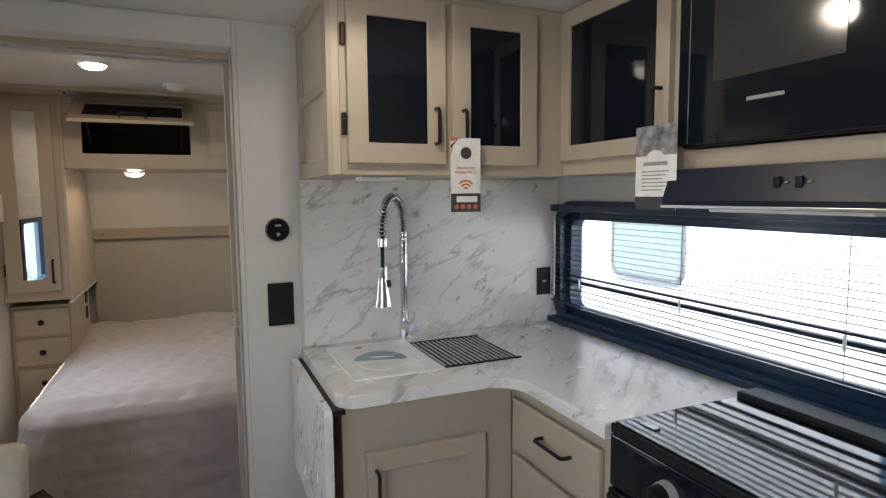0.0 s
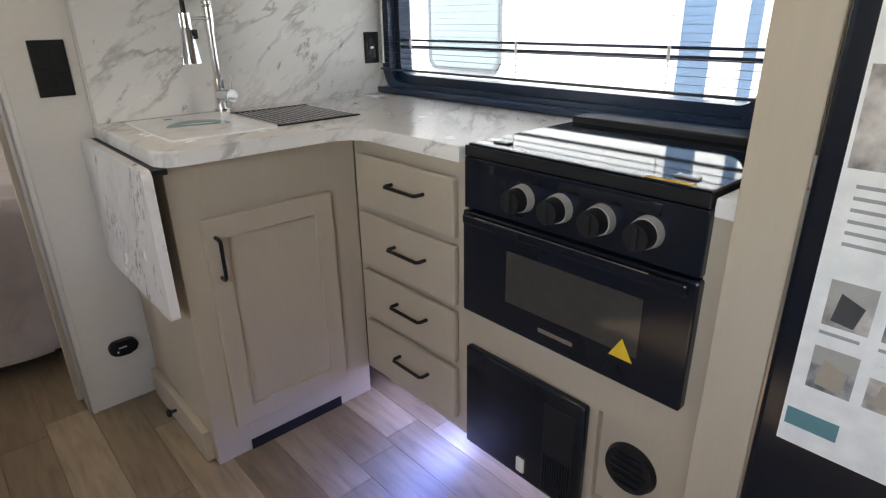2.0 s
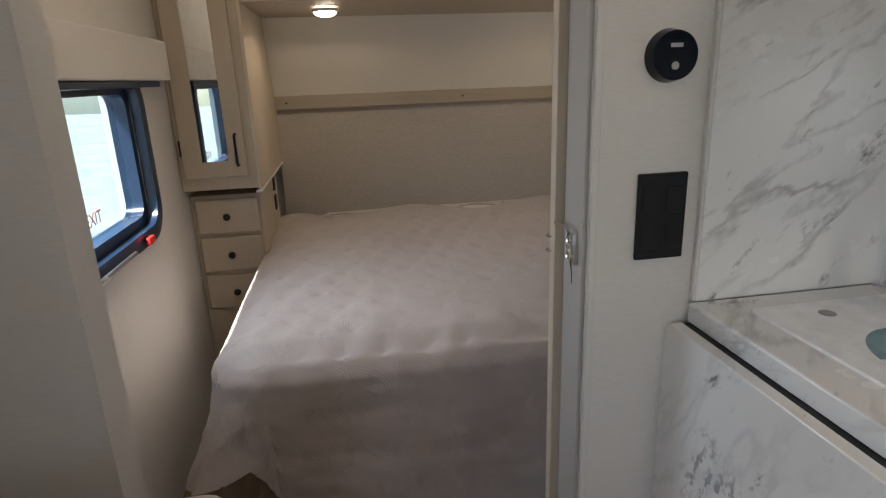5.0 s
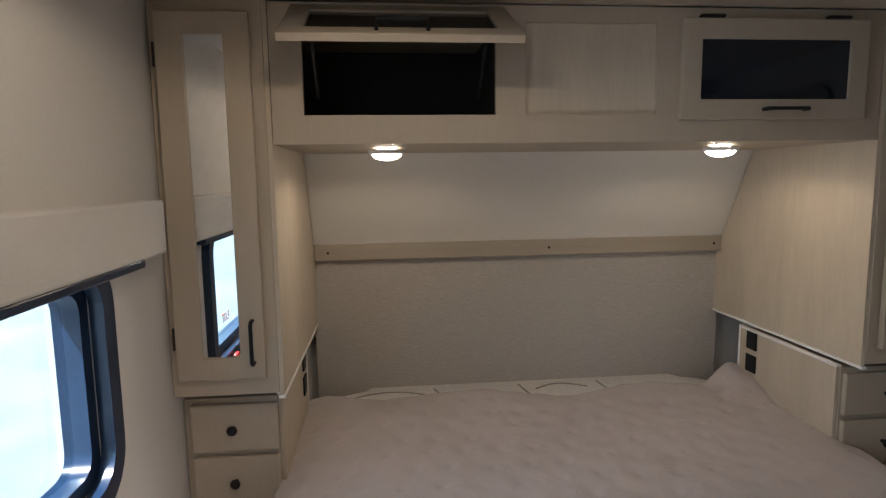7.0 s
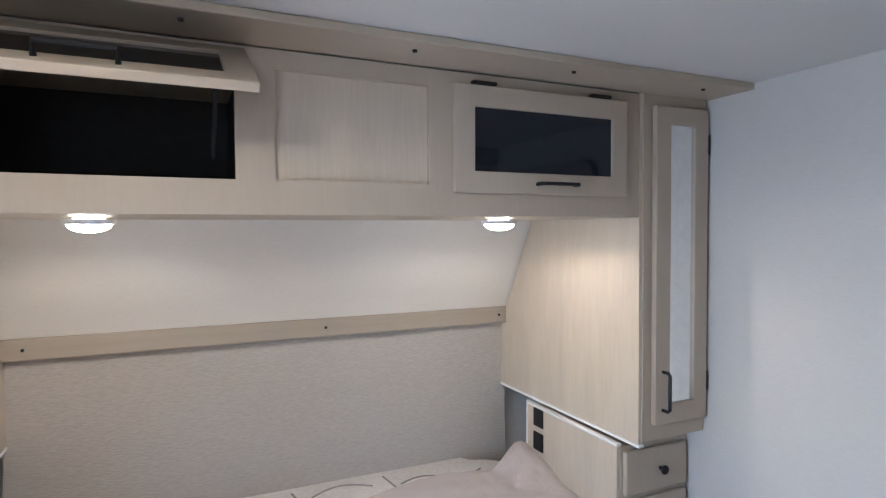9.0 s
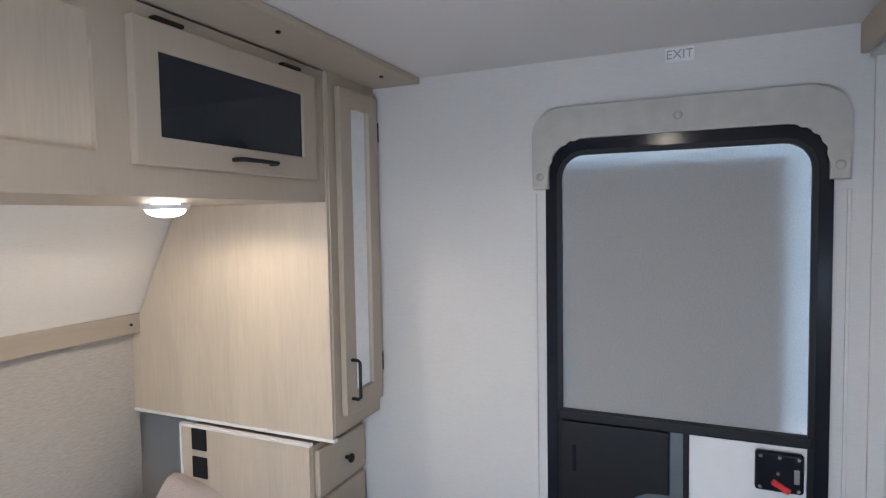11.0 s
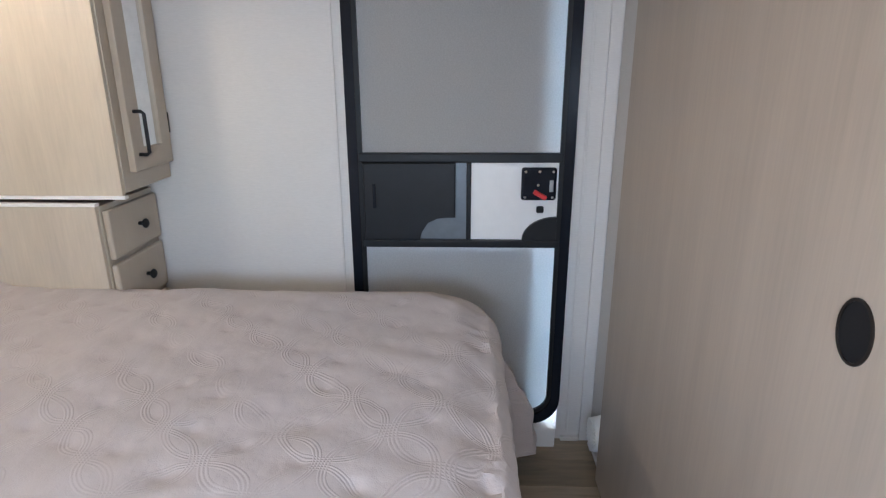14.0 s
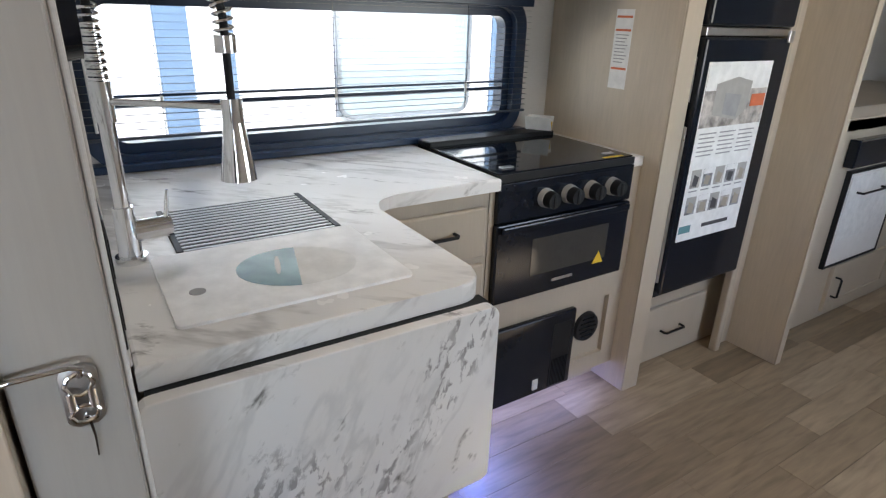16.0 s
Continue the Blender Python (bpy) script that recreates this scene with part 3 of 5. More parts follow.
def wardrobe(x0, x1, dx0, dx1, mx0, mx1, hinge_left, inner):
    w = thing("wardrobe", ((x0 + x1) / 2, 3.6, 0.925), "tall beige wardrobe with a narrow mirrored door above a bedside cabinet", "wardrobe", "wardrobes beside the bed")
    y0 = 3.40
    side = 0.012
    body = bmesh.new()
    cube(body, x0 + (side if inner < x1 - 0.1 else 0), x1 - (side if inner > x0 + 0.1 else 0), y0, 4.0, 0.925, 1.9765, 0.002)
    part("body", body, M_CAB, w)
    # inner side panel whose rear edge follows the slant of the head wall
    xs = (x0, x0 + side) if inner < x1 - 0.1 else (x1 - side, x1)
    prof = [(y0 + 0.003, 0.92), (4.24, 0.92), (4.20, 1.18), (4.165, 1.245), (3.975, 1.60), (3.975, 1.97), (y0 + 0.003, 1.97)]
    b = bmesh.new()
    lo = [b.verts.new((xs[0], y, z)) for y, z in prof]
    hi = [b.verts.new((xs[1], y, z)) for y, z in prof]
    b.faces.new(lo)
    b.faces.new(hi[::-1])
    for i in range(len(prof)):
        j = (i + 1) % len(prof)
        b.faces.new((lo[i], hi[i], hi[j], lo[j]))
    bmesh.ops.recalc_face_normals(b, faces=b.faces)
    part("side_panel", b, M_PANEL, w, "light oak side panel")
    part("edge_strip", box(xs[0] - 0.003, xs[1] + 0.003, y0 - 0.004, 4.24, 0.910, 0.9195, 0.001), M_WHITE, w, "white plastic edge strip")
    z0, z1, mz0, mz1 = 0.975, 1.925, 1.035, 1.872
    d = rect_frame(facing("-y", y0 - 0.001, (dx0 + dx1) / 2, (z0 + z1) / 2), dx1 - dx0, z1 - z0, mx0 - dx0, dx1 - mx1, mz0 - z0, z1 - mz1, 0.019)
    door = part("door", d, M_CAB, w)
    part("mirror", box(mx0 - 0.002, mx1 + 0.002, y0 - 0.011, y0 - 0.008, mz0 - 0.002, mz1 + 0.002), M_MIRROR, door, "narrow mirror panel")
    hx = (mx1 + dx1) / 2 + 0.004 if hinge_left else (dx0 + mx0) / 2
    pull(door, (hx, y0 - 0.02, 1.02), (hx, y0 - 0.02, 1.135), (0, -0.028, 0))
    hx = dx0 - 0.003 if hinge_left else dx1 + 0.003
    for z in (1.09, 1.82):
        part("hinge", box(hx - 0.004, hx + 0.004, y0 - 0.02, y0 - 0.001, z - 0.03, z + 0.03, 0.002), M_BRONZE, door)
    return w


wardrobe(XL + 0.003, -0.590, -0.862, -0.632, -0.795, -0.697, True, -0.590)
wardrobe(1.124, XR - 0.003, 1.168, 1.378, 1.226, 1.324, False, 1.124)


def bedside(x0, x1, sx0, sx1, kx):
    b = thing("bedside_cabinet", ((x0 + x1) / 2, 3.6, 0), "grey-beige bedside cabinet with drawers and black knobs under the wardrobe", "bedside cabinet", "bedside cabinets")
    y0 = 3.47
    bx0, bx1 = (sx1 + 0.001, x1) if sx0 > 0 else (x0, sx0 - 0.001)
    part("body", box(bx0, bx1, y0, 3.955, 0.0, 0.892, 0.002), M_CAB, b)
    pn = part("side_panel", box(sx0, sx1, y0 + 0.004, 3.97, 0.2, 0.893, 0.001), M_PANEL, b, "light oak side panel")
    part("edge_strip", box(sx0 - 0.003, sx1 + 0.003, 3.971, 3.979, 0.2, 0.905, 0.001), M_WHITE, b, "white plastic edge strip")
    part("edge_strip", box(sx0 - 0.003, sx1 + 0.003, y0, 3.979, 0.8935, 0.902, 0.001), M_WHITE, b, "white plastic edge strip")
    for za, zb in ((0.738, 0.878), (0.578, 0.722), (0.418, 0.562)):
        d = slab_drawer(b, "-y", y0, x0 + 0.018, x1 - 0.012, za, zb, 0.018)
        kn = bmesh.new()
        z = (za + zb) / 2
        rod(kn, (kx, y0 - 0.018, z), (kx, y0 - 0.032, z), 0.006, None, 12)
        bmesh.ops.create_uvsphere(kn, u_segments=14, v_segments=8, radius=0.0145, matrix=Matrix.Translation((kx, y0 - 0.038, z)) @ Matrix.Diagonal((1, 0.6, 1, 1)))
        part("knob", kn, M_BLACK, d, "round black knob", True)
    xo = sx0 if sx0 > 0 else sx1
    s = -1 if sx0 > 0 else 1
    for za in (0.825, 0.735):
        o = tagged(part("power_outlet", box(*sorted((xo, xo + s * 0.006)), 3.865, 3.925, za, za + 0.068, 0.002), M_BLACK, b, "black power outlet"))
    return b


bedside(XL + 0.003, -0.610, -0.622, -0.610, -0.745)
bedside(1.105, XR - 0.003, 1.105, 1.117, 1.262)

# overhead cabinet above the bed
oh = thing("overhead_cabinet", (0.27, 3.6, 1.597), "beige overhead cabinet over the bed with one hatch propped open", "cabinet")
bm = bmesh.new()
y0 = 3.405
X0, X1, Z0, Z1 = -0.588, 1.122, 1.597, 1.957
holes = [(-0.506, 0.003, 1.672, 1.915), (0.086, 0.452, 1.674, 1.914), (0.56, 1.03, 1.69, 1.90)]
bm = holed("y", y0, y0 + 0.02, X0, X1, Z0, Z1, holes)
part("face_frame", bm, M_CAB, oh)
part("bottom", box(X0, X1, y0 + 0.02, 3.99, Z0, Z0 + 0.015), M_CAB, oh)
part("top", box(X0, X1, y0 + 0.02, 3.99, 1.94, 1.957), M_CAB, oh)
# back, shelf and dividers coloured near-black for the shade inside the open hatch
part("back", box(X0, X1, 3.93, 3.945, Z0 + 0.015, 1.94), M_DARKIN, oh, "back board coloured dark for the unlit inside")
part("inner_lining", box(-0.55, 0.05, y0 + 0.021, 3.93, 1.6125, 1.6175), M_DARKIN, oh, "inner shelf coloured dark for shade")
part("middle_panel", box(0.07, 0.47, y0 + 0.012, y0 + 0.0195, 1.66, 1.93), M_PANEL, oh, "light oak infill panel")
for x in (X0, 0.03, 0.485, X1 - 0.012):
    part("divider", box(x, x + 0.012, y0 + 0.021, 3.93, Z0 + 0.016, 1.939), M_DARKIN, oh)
hd = shaker(oh, "-y", y0, 0.516, 1.062, 1.655, 1.926, M_BGLASS, 0.055, 0.02, name="hatch")
pull(hd, (0.755, y0 - 0.02, 1.682), (0.875, y0 - 0.02, 1.682), (0, -0.028, 0))
for x in (0.60, 0.97):
    part("hinge", box(x - 0.035, x + 0.035, y0 - 0.021, y0 - 0.001, 1.927, 1.937, 0.004), M_BRONZE, hd)
# the open hatch, hinged along its top edge
tilt = radians(62)
mh = Matrix.Translation((0, y0 - 0.004, 1.930)) @ Matrix.Rotation(-tilt, 4, "X")
W0, W1, D = -0.528, 0.024, 0.272
b = rect_frame(facing("-y", -0.001, (W0 + W1) / 2, -D / 2), W1 - W0, D, 0.055, 0.055, 0.055, 0.055, 0.019)
b.transform(mh)
hatch = part("hatch", b, M_CAB, oh, "open lift-up hatch")
b = box(W0 + 0.053, W1 - 0.053, -0.013, -0.004, -D + 0.053, -0.053)
b.transform(mh)
part("glass_panel", b, M_BGLASS, hatch, "dark glossy glass panel")
b = tube([(-0.31, -0.02, -D + 0.028), (-0.31, -0.045, -D + 0.028), (-0.195, -0.045, -D + 0.028), (-0.195, -0.02, -D + 0.028)], 0.0052, 8)
b.transform(mh)
part("handle", b, M_BLACK, hatch, "black bar pull", True)
for x in (-0.47, -0.04):
    p = mh @ Vector((x, -0.001, -0.13))
    part("gas_strut", rod(bmesh.new(), p, (x, y0 + 0.03, 1.72), 0.005, None, 10), M_BLACK, oh)

# lamps


def puck(name, at, lit, label):
    p = thing(name, at, label, "lamp", "round puck lamps")
    b = rod(bmesh.new(), (at[0], at[1], at[2]), (at[0], at[1], at[2] - 0.012), 0.056, 0.052, 32)
    part("rim", b, M_WHITE, p, "", True)
    b = bmesh.new()
    bmesh.ops.create_uvsphere(b, u_segments=28, v_segments=12, radius=0.045, matrix=Matrix.Translation((at[0], at[1], at[2] - 0.012)) @ Matrix.Diagonal((1, 1, 0.42, 1)))
    part("lens", b, M_LAMP if lit else M_OFF, p, "glowing warm-white lens" if lit else "unlit white lens", True)


for at in LAMPS:
    puck("puck_lamp", at, True, "round white puck lamp with a warm glowing lens")
# round ceiling fitting without light, built like the puck lamps
puck("unlit_ceiling_puck", (-0.052, 3.02, CB), False, "round white unlit fitting on the bedroom ceiling")

# bed


def smooth01(a, b, v):
    v = max(0.0, min(1.0, (v - a) / (b - a)))
    return v * v * (3 - 2 * v)


bed = thing("bed_base", (0.27, 3.3, 0), "low dark bed platform under the mattress", "bed")
part("platform", plate(rounded(1.60, 1.70, 0.25, 8), facing("+z", 0.0, 0.27, 3.33), 0.36), M_DARKIN, bed)
mat = thing("mattress", (0.27, 3.3, 0.36), "white mattress with a grey swirl print, bare at the head end", "mattress")
part("mattress_body", plate(rounded(1.70, 1.72, 0.20, 8), facing("+z", 0.361, 0.275, 3.345), 0.268, 0.04), M_MATT, mat, "", True)
for x0, x1, yy, hgt, kind in ((-0.45, -0.15, 4.09, 0.05, 1), (-0.05, 0.20, 4.08, 0.06, 2), (0.30, 0.52, 4.10, 0.05, 1), (0.62, 0.95, 4.07, 0.05, 2), (-0.12, -0.07, 4.08, 0.16, 0), (0.24, 0.27, 4.08, 0.16, 0), (0.58, 0.60, 4.08, 0.16, 0)):
    pts = []
    for i in range(15):
        u = i / 14
        pts.append((x0 + (x1 - x0) * u, yy + (hgt * (math.sin(math.pi * u) if kind == 1 else math.sin(2 * math.pi * u) * 0.6) if kind else hgt * (0.5 - u)), 0.6295))
    part("printed_swirl", tube(pts, 0.004, 6), M_CORD, mat, "grey printed curve", True)

# the quilted cover, draped over the mattress and hanging at the foot and sides
NX, NY = 300, 260
BX0, BX1, BY0, BY1 = -0.615, 1.165, 2.43, 3.99
TOP = 0.662
RC_LEFT, RC_RIGHT = 0.12, 0.20
DROP = 0.63


def relief(x, y):
    """Height of the quilting: stitched knots in staggered rows, soft pads between them, puckers at the foot edge."""
    h = 0.0
    j0 = math.floor(y / 0.098)
    near = 1.0
    for j in (j0 - 1, j0, j0 + 1, j0 + 2):
        i0 = math.floor(x / 0.112 - 0.37 * j)
        for i in (i0, i0 + 1):
            kx = (i + 0.37 * j) * 0.112 + 0.018 * noise.noise((i * 3.7, j * 2.3, 1.1))
            ky = j * 0.098 + 0.018 * noise.noise((i * 2.9, j * 4.1, 7.7))
            k = 0.35 + 1.1 * abs(noise.noise((i * 1.7, j * 1.9, 3.3)))
            dx, dy = x - kx, y - ky
            d = math.hypot(dx, dy)
            near = min(near, d)
            if d < 0.07:
                h += k * (-0.0075 * math.exp(-(d / 0.012) ** 2) + 0.0055 * math.exp(-((dx - 0.016) ** 2 + (dy + 0.008) ** 2) / 0.0002))
    h += 0.004 * smooth01(0.0, 0.06, near)
    h *= 1.15
    e = y - BY0
    if -0.07 < e < 0.10:
        gather = max(0.0, noise.noise((x * 4.0, 0.5, 9.0)) + 0.25)
        h += 0.011 * gather * noise.noise((x * 62 + e * 12, e * 7, 2.2)) * (1 - smooth01(0.0, 0.10, abs(e - 0.01)))
    if e < 0:
        h += 0.013 * noise.noise((x * 5.5, y * 19, 6.1)) * smooth01(0.02, 0.15, -e)
    return h


def hem(x, y, ox, oy):
    """How far the cloth hangs over the mattress edge at this side."""
    left = x < 0.3
    front = 0.60 - 0.34 * (max(0.0, -0.2 - max(x, BX0)) / 0.415) ** 2
    side = 0.29 + (0.10 if left else 0.30) * (1 - smooth01(2.43, 2.9, y))
    if oy == 0:
        return side
    a = math.atan2(ox, oy) / (math.pi / 2)
    return front + (side - front) * a - (0 if left else 0.14) * math.sin(math.pi * a)

grid = []
bm = bmesh.new()
cloth = bm.verts.layers.float_vector.new("cloth")
for j in range(NY + 1):
    row = []
    v = j / NY
    for i in range(NX + 1):
        u = i / NX
        # cloth coordinates: beyond the edges of the mattress the cloth hangs
        x = BX0 - DROP + (BX1 - BX0 + 2 * DROP) * u
        y = BY0 - DROP + (BY1 - BY0 + DROP) * v
        sx = -1 if x < 0.3 else 1
        RC = RC_LEFT if sx < 0 else RC_RIGHT
        kx = min(max(x, BX0 + RC), BX1 - RC)
        ky = BY0 + RC
        if kx != x and y < ky:
            far_out = math.hypot(x - kx, y - ky)
            over = max(far_out - RC, 0.0)
            ox, oy = abs(x - kx) / far_out * over, (ky - y) / far_out * over
            inside = RC - far_out
        else:
            ox, oy = max(BX0 - x, 0, x - BX1), max(BY0 - y, 0)
            over = math.hypot(ox, oy)
            inside = min(x - BX0, BX1 - x, y - BY0)
        far = over > 0 and over > hem(x, y, ox, oy)
        if far:
            k = hem(x, y, ox, oy) / over
            x += (1 - k) * -sx * ox
            y += (1 - k) * oy
            ox, oy, over = ox * k, oy * k, over * k
        cx, cy = x - sx * ox, y + oy
        n1 = noise.noise((x * 5, y * 5, 0.3)) * 0.010 + noise.noise((x * 16, y * 12, 2.0)) * 0.004
        pad = relief(x, y)
        if over < 1e-6:
            z = TOP + n1 + pad + 0.012 * smooth01(3.4, 4.0, y)
            z -= 0.028 * (1 - smooth01(0, 0.09, inside))
            if y > 3.75:
                z += 0.085 * smooth01(3.72, 3.98, y) * smooth01(0.93, 1.06, x) * (1 - smooth01(1.10, 1.165, x) * 0.6)
                z += 0.02 * math.sin(x * 9 + 1) * smooth01(3.8, 3.99, y)
            yy = cy - (0.05 * math.sin(x * 2.2 + 0.6) + 0.02 * math.sin(x * 9)) * smooth01(3.5, 3.99, cy)
            p = Vector((cx, yy, z))
        else:
            d = Vector((sx * ox, -oy, 0)) / over
            drop = over * (1 - 0.10 * (ox * oy > 0))
            fold = 0.016 * math.sin(7 * (x - y) + 2.0 * math.sin(3 * x)) * smooth01(0.05, 0.4, over)
            corner = 2.0 * min(ox, oy) / over
            out = 0.028 * smooth01(0, 0.06, over) + 0.10 * corner * smooth01(0.05, 0.45, over) + (0.02 + 0.02 * corner) * over + fold + pad
            if x > BX1 and y < BY0:
                out += 0.06 * smooth01(0.03, 0.45, over)
            zz = TOP - 0.028 - max(0, drop - 0.012) + n1 * 0.4
            p = Vector((cx + d.x * out, cy + d.y * out, max(zz, 0.055 + 0.03 * noise.noise((x * 2, y * 2, 5)))))
        knot = bm.verts.new(p)
        knot[cloth] = (x, y, 0.0)
        row.append((knot, far))
    grid.append(row)
for j in range(NY):
    for i in range(NX):
        four = (grid[j][i], grid[j][i + 1], grid[j + 1][i + 1], grid[j + 1][i])
        if sum(f for v, f in four) < 3:
            bm.faces.new([v for v, f in four])
bmesh.ops.delete(bm, geom=[v for v in bm.verts if not v.link_faces], context="VERTS")
bmesh.ops.remove_doubles(bm, verts=bm.verts, dist=0.0008)
bm.normal_update()
upper = list(bm.faces)
rim = [e for e in bm.edges if len(e.link_faces) == 1]
under = {v: bm.verts.new(v.co - v.normal * 0.008) for v in list(bm.verts)}
for v, w in under.items():
    w[cloth] = v[cloth]
for f in upper:
    bm.faces.new([under[v] for v in reversed(f.verts)])
for e in rim:
    a, b = e.verts
    if a.link_loops and e.link_loops[0].vert == a:
        a, b = b, a
    bm.faces.new((a, b, under[b], under[a]))
cover = tagged(finish("quilted_bedspread", bm, M_QUILT, True), "mauve-grey quilted bedspread draped over the bed to near the floor", "bedspread")

# entry door in the side wall
ed = tagged(thing("door_1", (XR, 2.5, 0.04), "entry door with black frame, grey pulled-down shade and black trays", "door"), kind="structure")
DX = XR + 0.004
cy, cz = (DR[0] + DR[1]) / 2, (0.075 + DR[3]) / 2
W, H = DR[1] - DR[0], DR[3] - 0.075
m = facing("-x", DX, cy, cz)
part("door_frame", ring(rounded(W + 0.006, H + 0.01, 0.095, 8), rounded(W - 0.052, H - 0.052, 0.075, 8), m, 0.022), M_GLOSS, ed, "glossy black frame with rounded corners", True)
part("door_seal", ring(rounded(W - 0.050, H - 0.050, 0.075, 8), rounded(W - 0.078, H - 0.078, 0.062, 8), m, 0.012), M_BLACK, ed, "", True)
m2 = facing("-x", DX + 0.055, cy, 1.36)
part("frosted_window", plate(rounded(W - 0.05, 0.72, 0.05), m2, 0.006), M_GLASS, ed, "clear outer glass").visible_shadow = False
part("frosted_window", box(DX + 0.05, DX + 0.056, DR[0] + 0.03, DR[1] - 0.03, 0.12, 0.70), M_GLASS, ed, "clear outer glass").visible_shadow = False
part("shade_upper", plate(rounded(W - 0.060, 0.755, 0.040, 8), facing("-x", DX + 0.012, cy, 1.352), 0.003), M_SHADE, ed, "grey pulled-down shade")
# unseen sheets added behind both shades, so daylight glows through near one edge only
part("light_block_sheet", box(DX + 0.030, DX + 0.032, DR[0] + 0.085, DR[1] - 0.03, 0.99, 1.685), M_LIGHT_BLOCK, ed, "unseen sheet added to leave a lit edge on the shade")
part("light_block_sheet", box(DX + 0.030, DX + 0.032, DR[0] + 0.100, DR[1] - 0.03, 0.12, 0.700), M_LIGHT_BLOCK, ed, "unseen sheet added to leave a lit edge on the shade")
part("shade_lower", box(DX + 0.008, DX + 0.011, DR[0] + 0.032, DR[1] - 0.03, 0.11, 0.702), M_FROST, ed, "grey lower shade")
part("middle_panel", box(DX + 0.004, DX + 0.03, DR[0] + 0.03, DR[1] - 0.03, 0.715, 0.985), M_GREYFRAME, ed, "grey middle panel")
for za, zb in ((0.970, 0.998), (0.702, 0.726)):
    part("cross_bar", box(DX - 0.016, DX + 0.02, DR[0] + 0.028, DR[1] - 0.028, za, zb, 0.004), M_BLACK, ed)
part("cross_bar", box(DX - 0.014, DX + 0.004, 2.470, 2.484, 0.727, 0.969, 0.003), M_BLACK, ed)
tray = [(2.800, 0.727), (2.800, 0.969), (2.518, 0.969), (2.518, 0.800), (2.575, 0.800), (2.605, 0.785), (2.625, 0.755), (2.628, 0.727)]
mt = facing("-x", DX - 0.001, 0, 0)
tr = part("storage_tray", plate([(-y, z) for y, z in tray], mt, 0.020, 0.003), M_BLACK, ed, "black moulded storage tray")
part("tray_slot", box(DX - 0.024, DX - 0.020, 2.762, 2.772, 0.83, 0.905, 0.002), M_GLOSS, tr)
part("white_panel", box(DX - 0.004, DX + 0.003, DR[0] + 0.036, 2.469, 0.727, 0.969), M_WHITE, ed, "white panel behind the latch")
lat = part("latch_box", box(DX - 0.028, DX - 0.005, 2.212, 2.318, 0.857, 0.957, 0.008, 3), M_GLOSS, ed, "black latch box")
for y, z in ((2.224, 0.868), (2.306, 0.868), (2.224, 0.946), (2.306, 0.946), (2.265, 0.946), (2.268, 0.905)):
    part("screw", rod(bmesh.new(), (DX - 0.028, y, z), (DX - 0.031, y, z), 0.0055, 0.004, 10), M_CHROME, lat)
part("latch_slot", box(DX - 0.030, DX - 0.0275, 2.222, 2.234, 0.885, 0.92, 0.001), M_STEEL, lat)
b = box(-0.006, 0.006, -0.022, 0.022, -0.007, 0.007, 0.003)
b.transform(Matrix.Translation((DX - 0.034, 2.262, 0.876)) @ Matrix.Rotation(radians(30), 4, "X"))
part("lever", b, M_RED, lat, "red inner lever")
part("dead_bolt", box(DX - 0.018, DX - 0.005, 2.246, 2.268, 0.815, 0.836, 0.004), M_BLACK, ed)
part("corner_tray", plate([(-2.205 + x, 0.727 + z) for x, z in [(0, 0), (0, 0.075)] + [(-0.105 * math.sin(radians(a)), 0.075 * math.cos(radians(a))) for a in range(10, 91, 10)]], mt, 0.016), M_BLACK, ed, "black rounded corner pocket")
thr = tagged(finish("door_threshold", box(XR - 0.05, XR + 0.05, DR[0] + 0.01, DR[1] - 0.01, -0.005, 0.07, 0.006), M_WHITE), "white plastic threshold under the entry door", "threshold", "", "structure")
# padded surround over the door
n = 8
outer = [(-2.878, 1.622), (-2.878, 1.765)] + [(-2.878 + 0.075 - 0.075 * math.cos(radians(a)), 1.765 + 0.078 * math.sin(radians(a))) for a in range(10, 91, 10)]
outer += [(-2.13 - 0.075 + 0.075 * math.sin(radians(a)), 1.765 + 0.078 * math.cos(radians(a))) for a in range(0, 91, 10)] + [(-2.13, 1.622)]
inner = [(-2.172, 1.622), (-2.172, 1.66)] + [(-2.172 - 0.088 + 0.088 * math.cos(radians(a)), 1.668 + 0.088 * math.sin(radians(a))) for a in range(10, 91, 10)]
inner += [(-2.832 + 0.088 - 0.088 * math.sin(radians(a)), 1.668 + 0.088 * math.cos(radians(a))) for a in range(0, 91, 10)] + [(-2.832, 1.622)]
sv = thing("door_surround", (XR, 2.5, 1.622), "padded beige vinyl surround over the entry door, with button studs", "door trim")
part("pad", plate(outer + inner, facing("-x", XR - 0.001, 0, 0), 0.03, 0.006), M_VAL, sv)
for y, z in ((2.855, 1.655), (2.50, 1.797), (2.152, 1.655)):
    b = bmesh.new()
    bmesh.ops.create_uvsphere(b, u_segments=14, v_segments=8, radius=0.011, matrix=Matrix.Translation((XR - 0.031, y, z)) @ Matrix.Diagonal((0.5, 1, 1, 1)))
    part("stud", b, M_VAL, sv, "round beige stud", True)
ex = tagged(finish("exit_sign", box(XR - 0.003, XR - 0.0005, 2.463, 2.532, 1.936, 1.972), M_PAPER), "small white exit sticker with dark letters", "sign")
lettering("letters", "EXIT", facing("-x", XR - 0.0035, 2.4975, 1.954), 0.032, M_INK, ex, "dark letters")

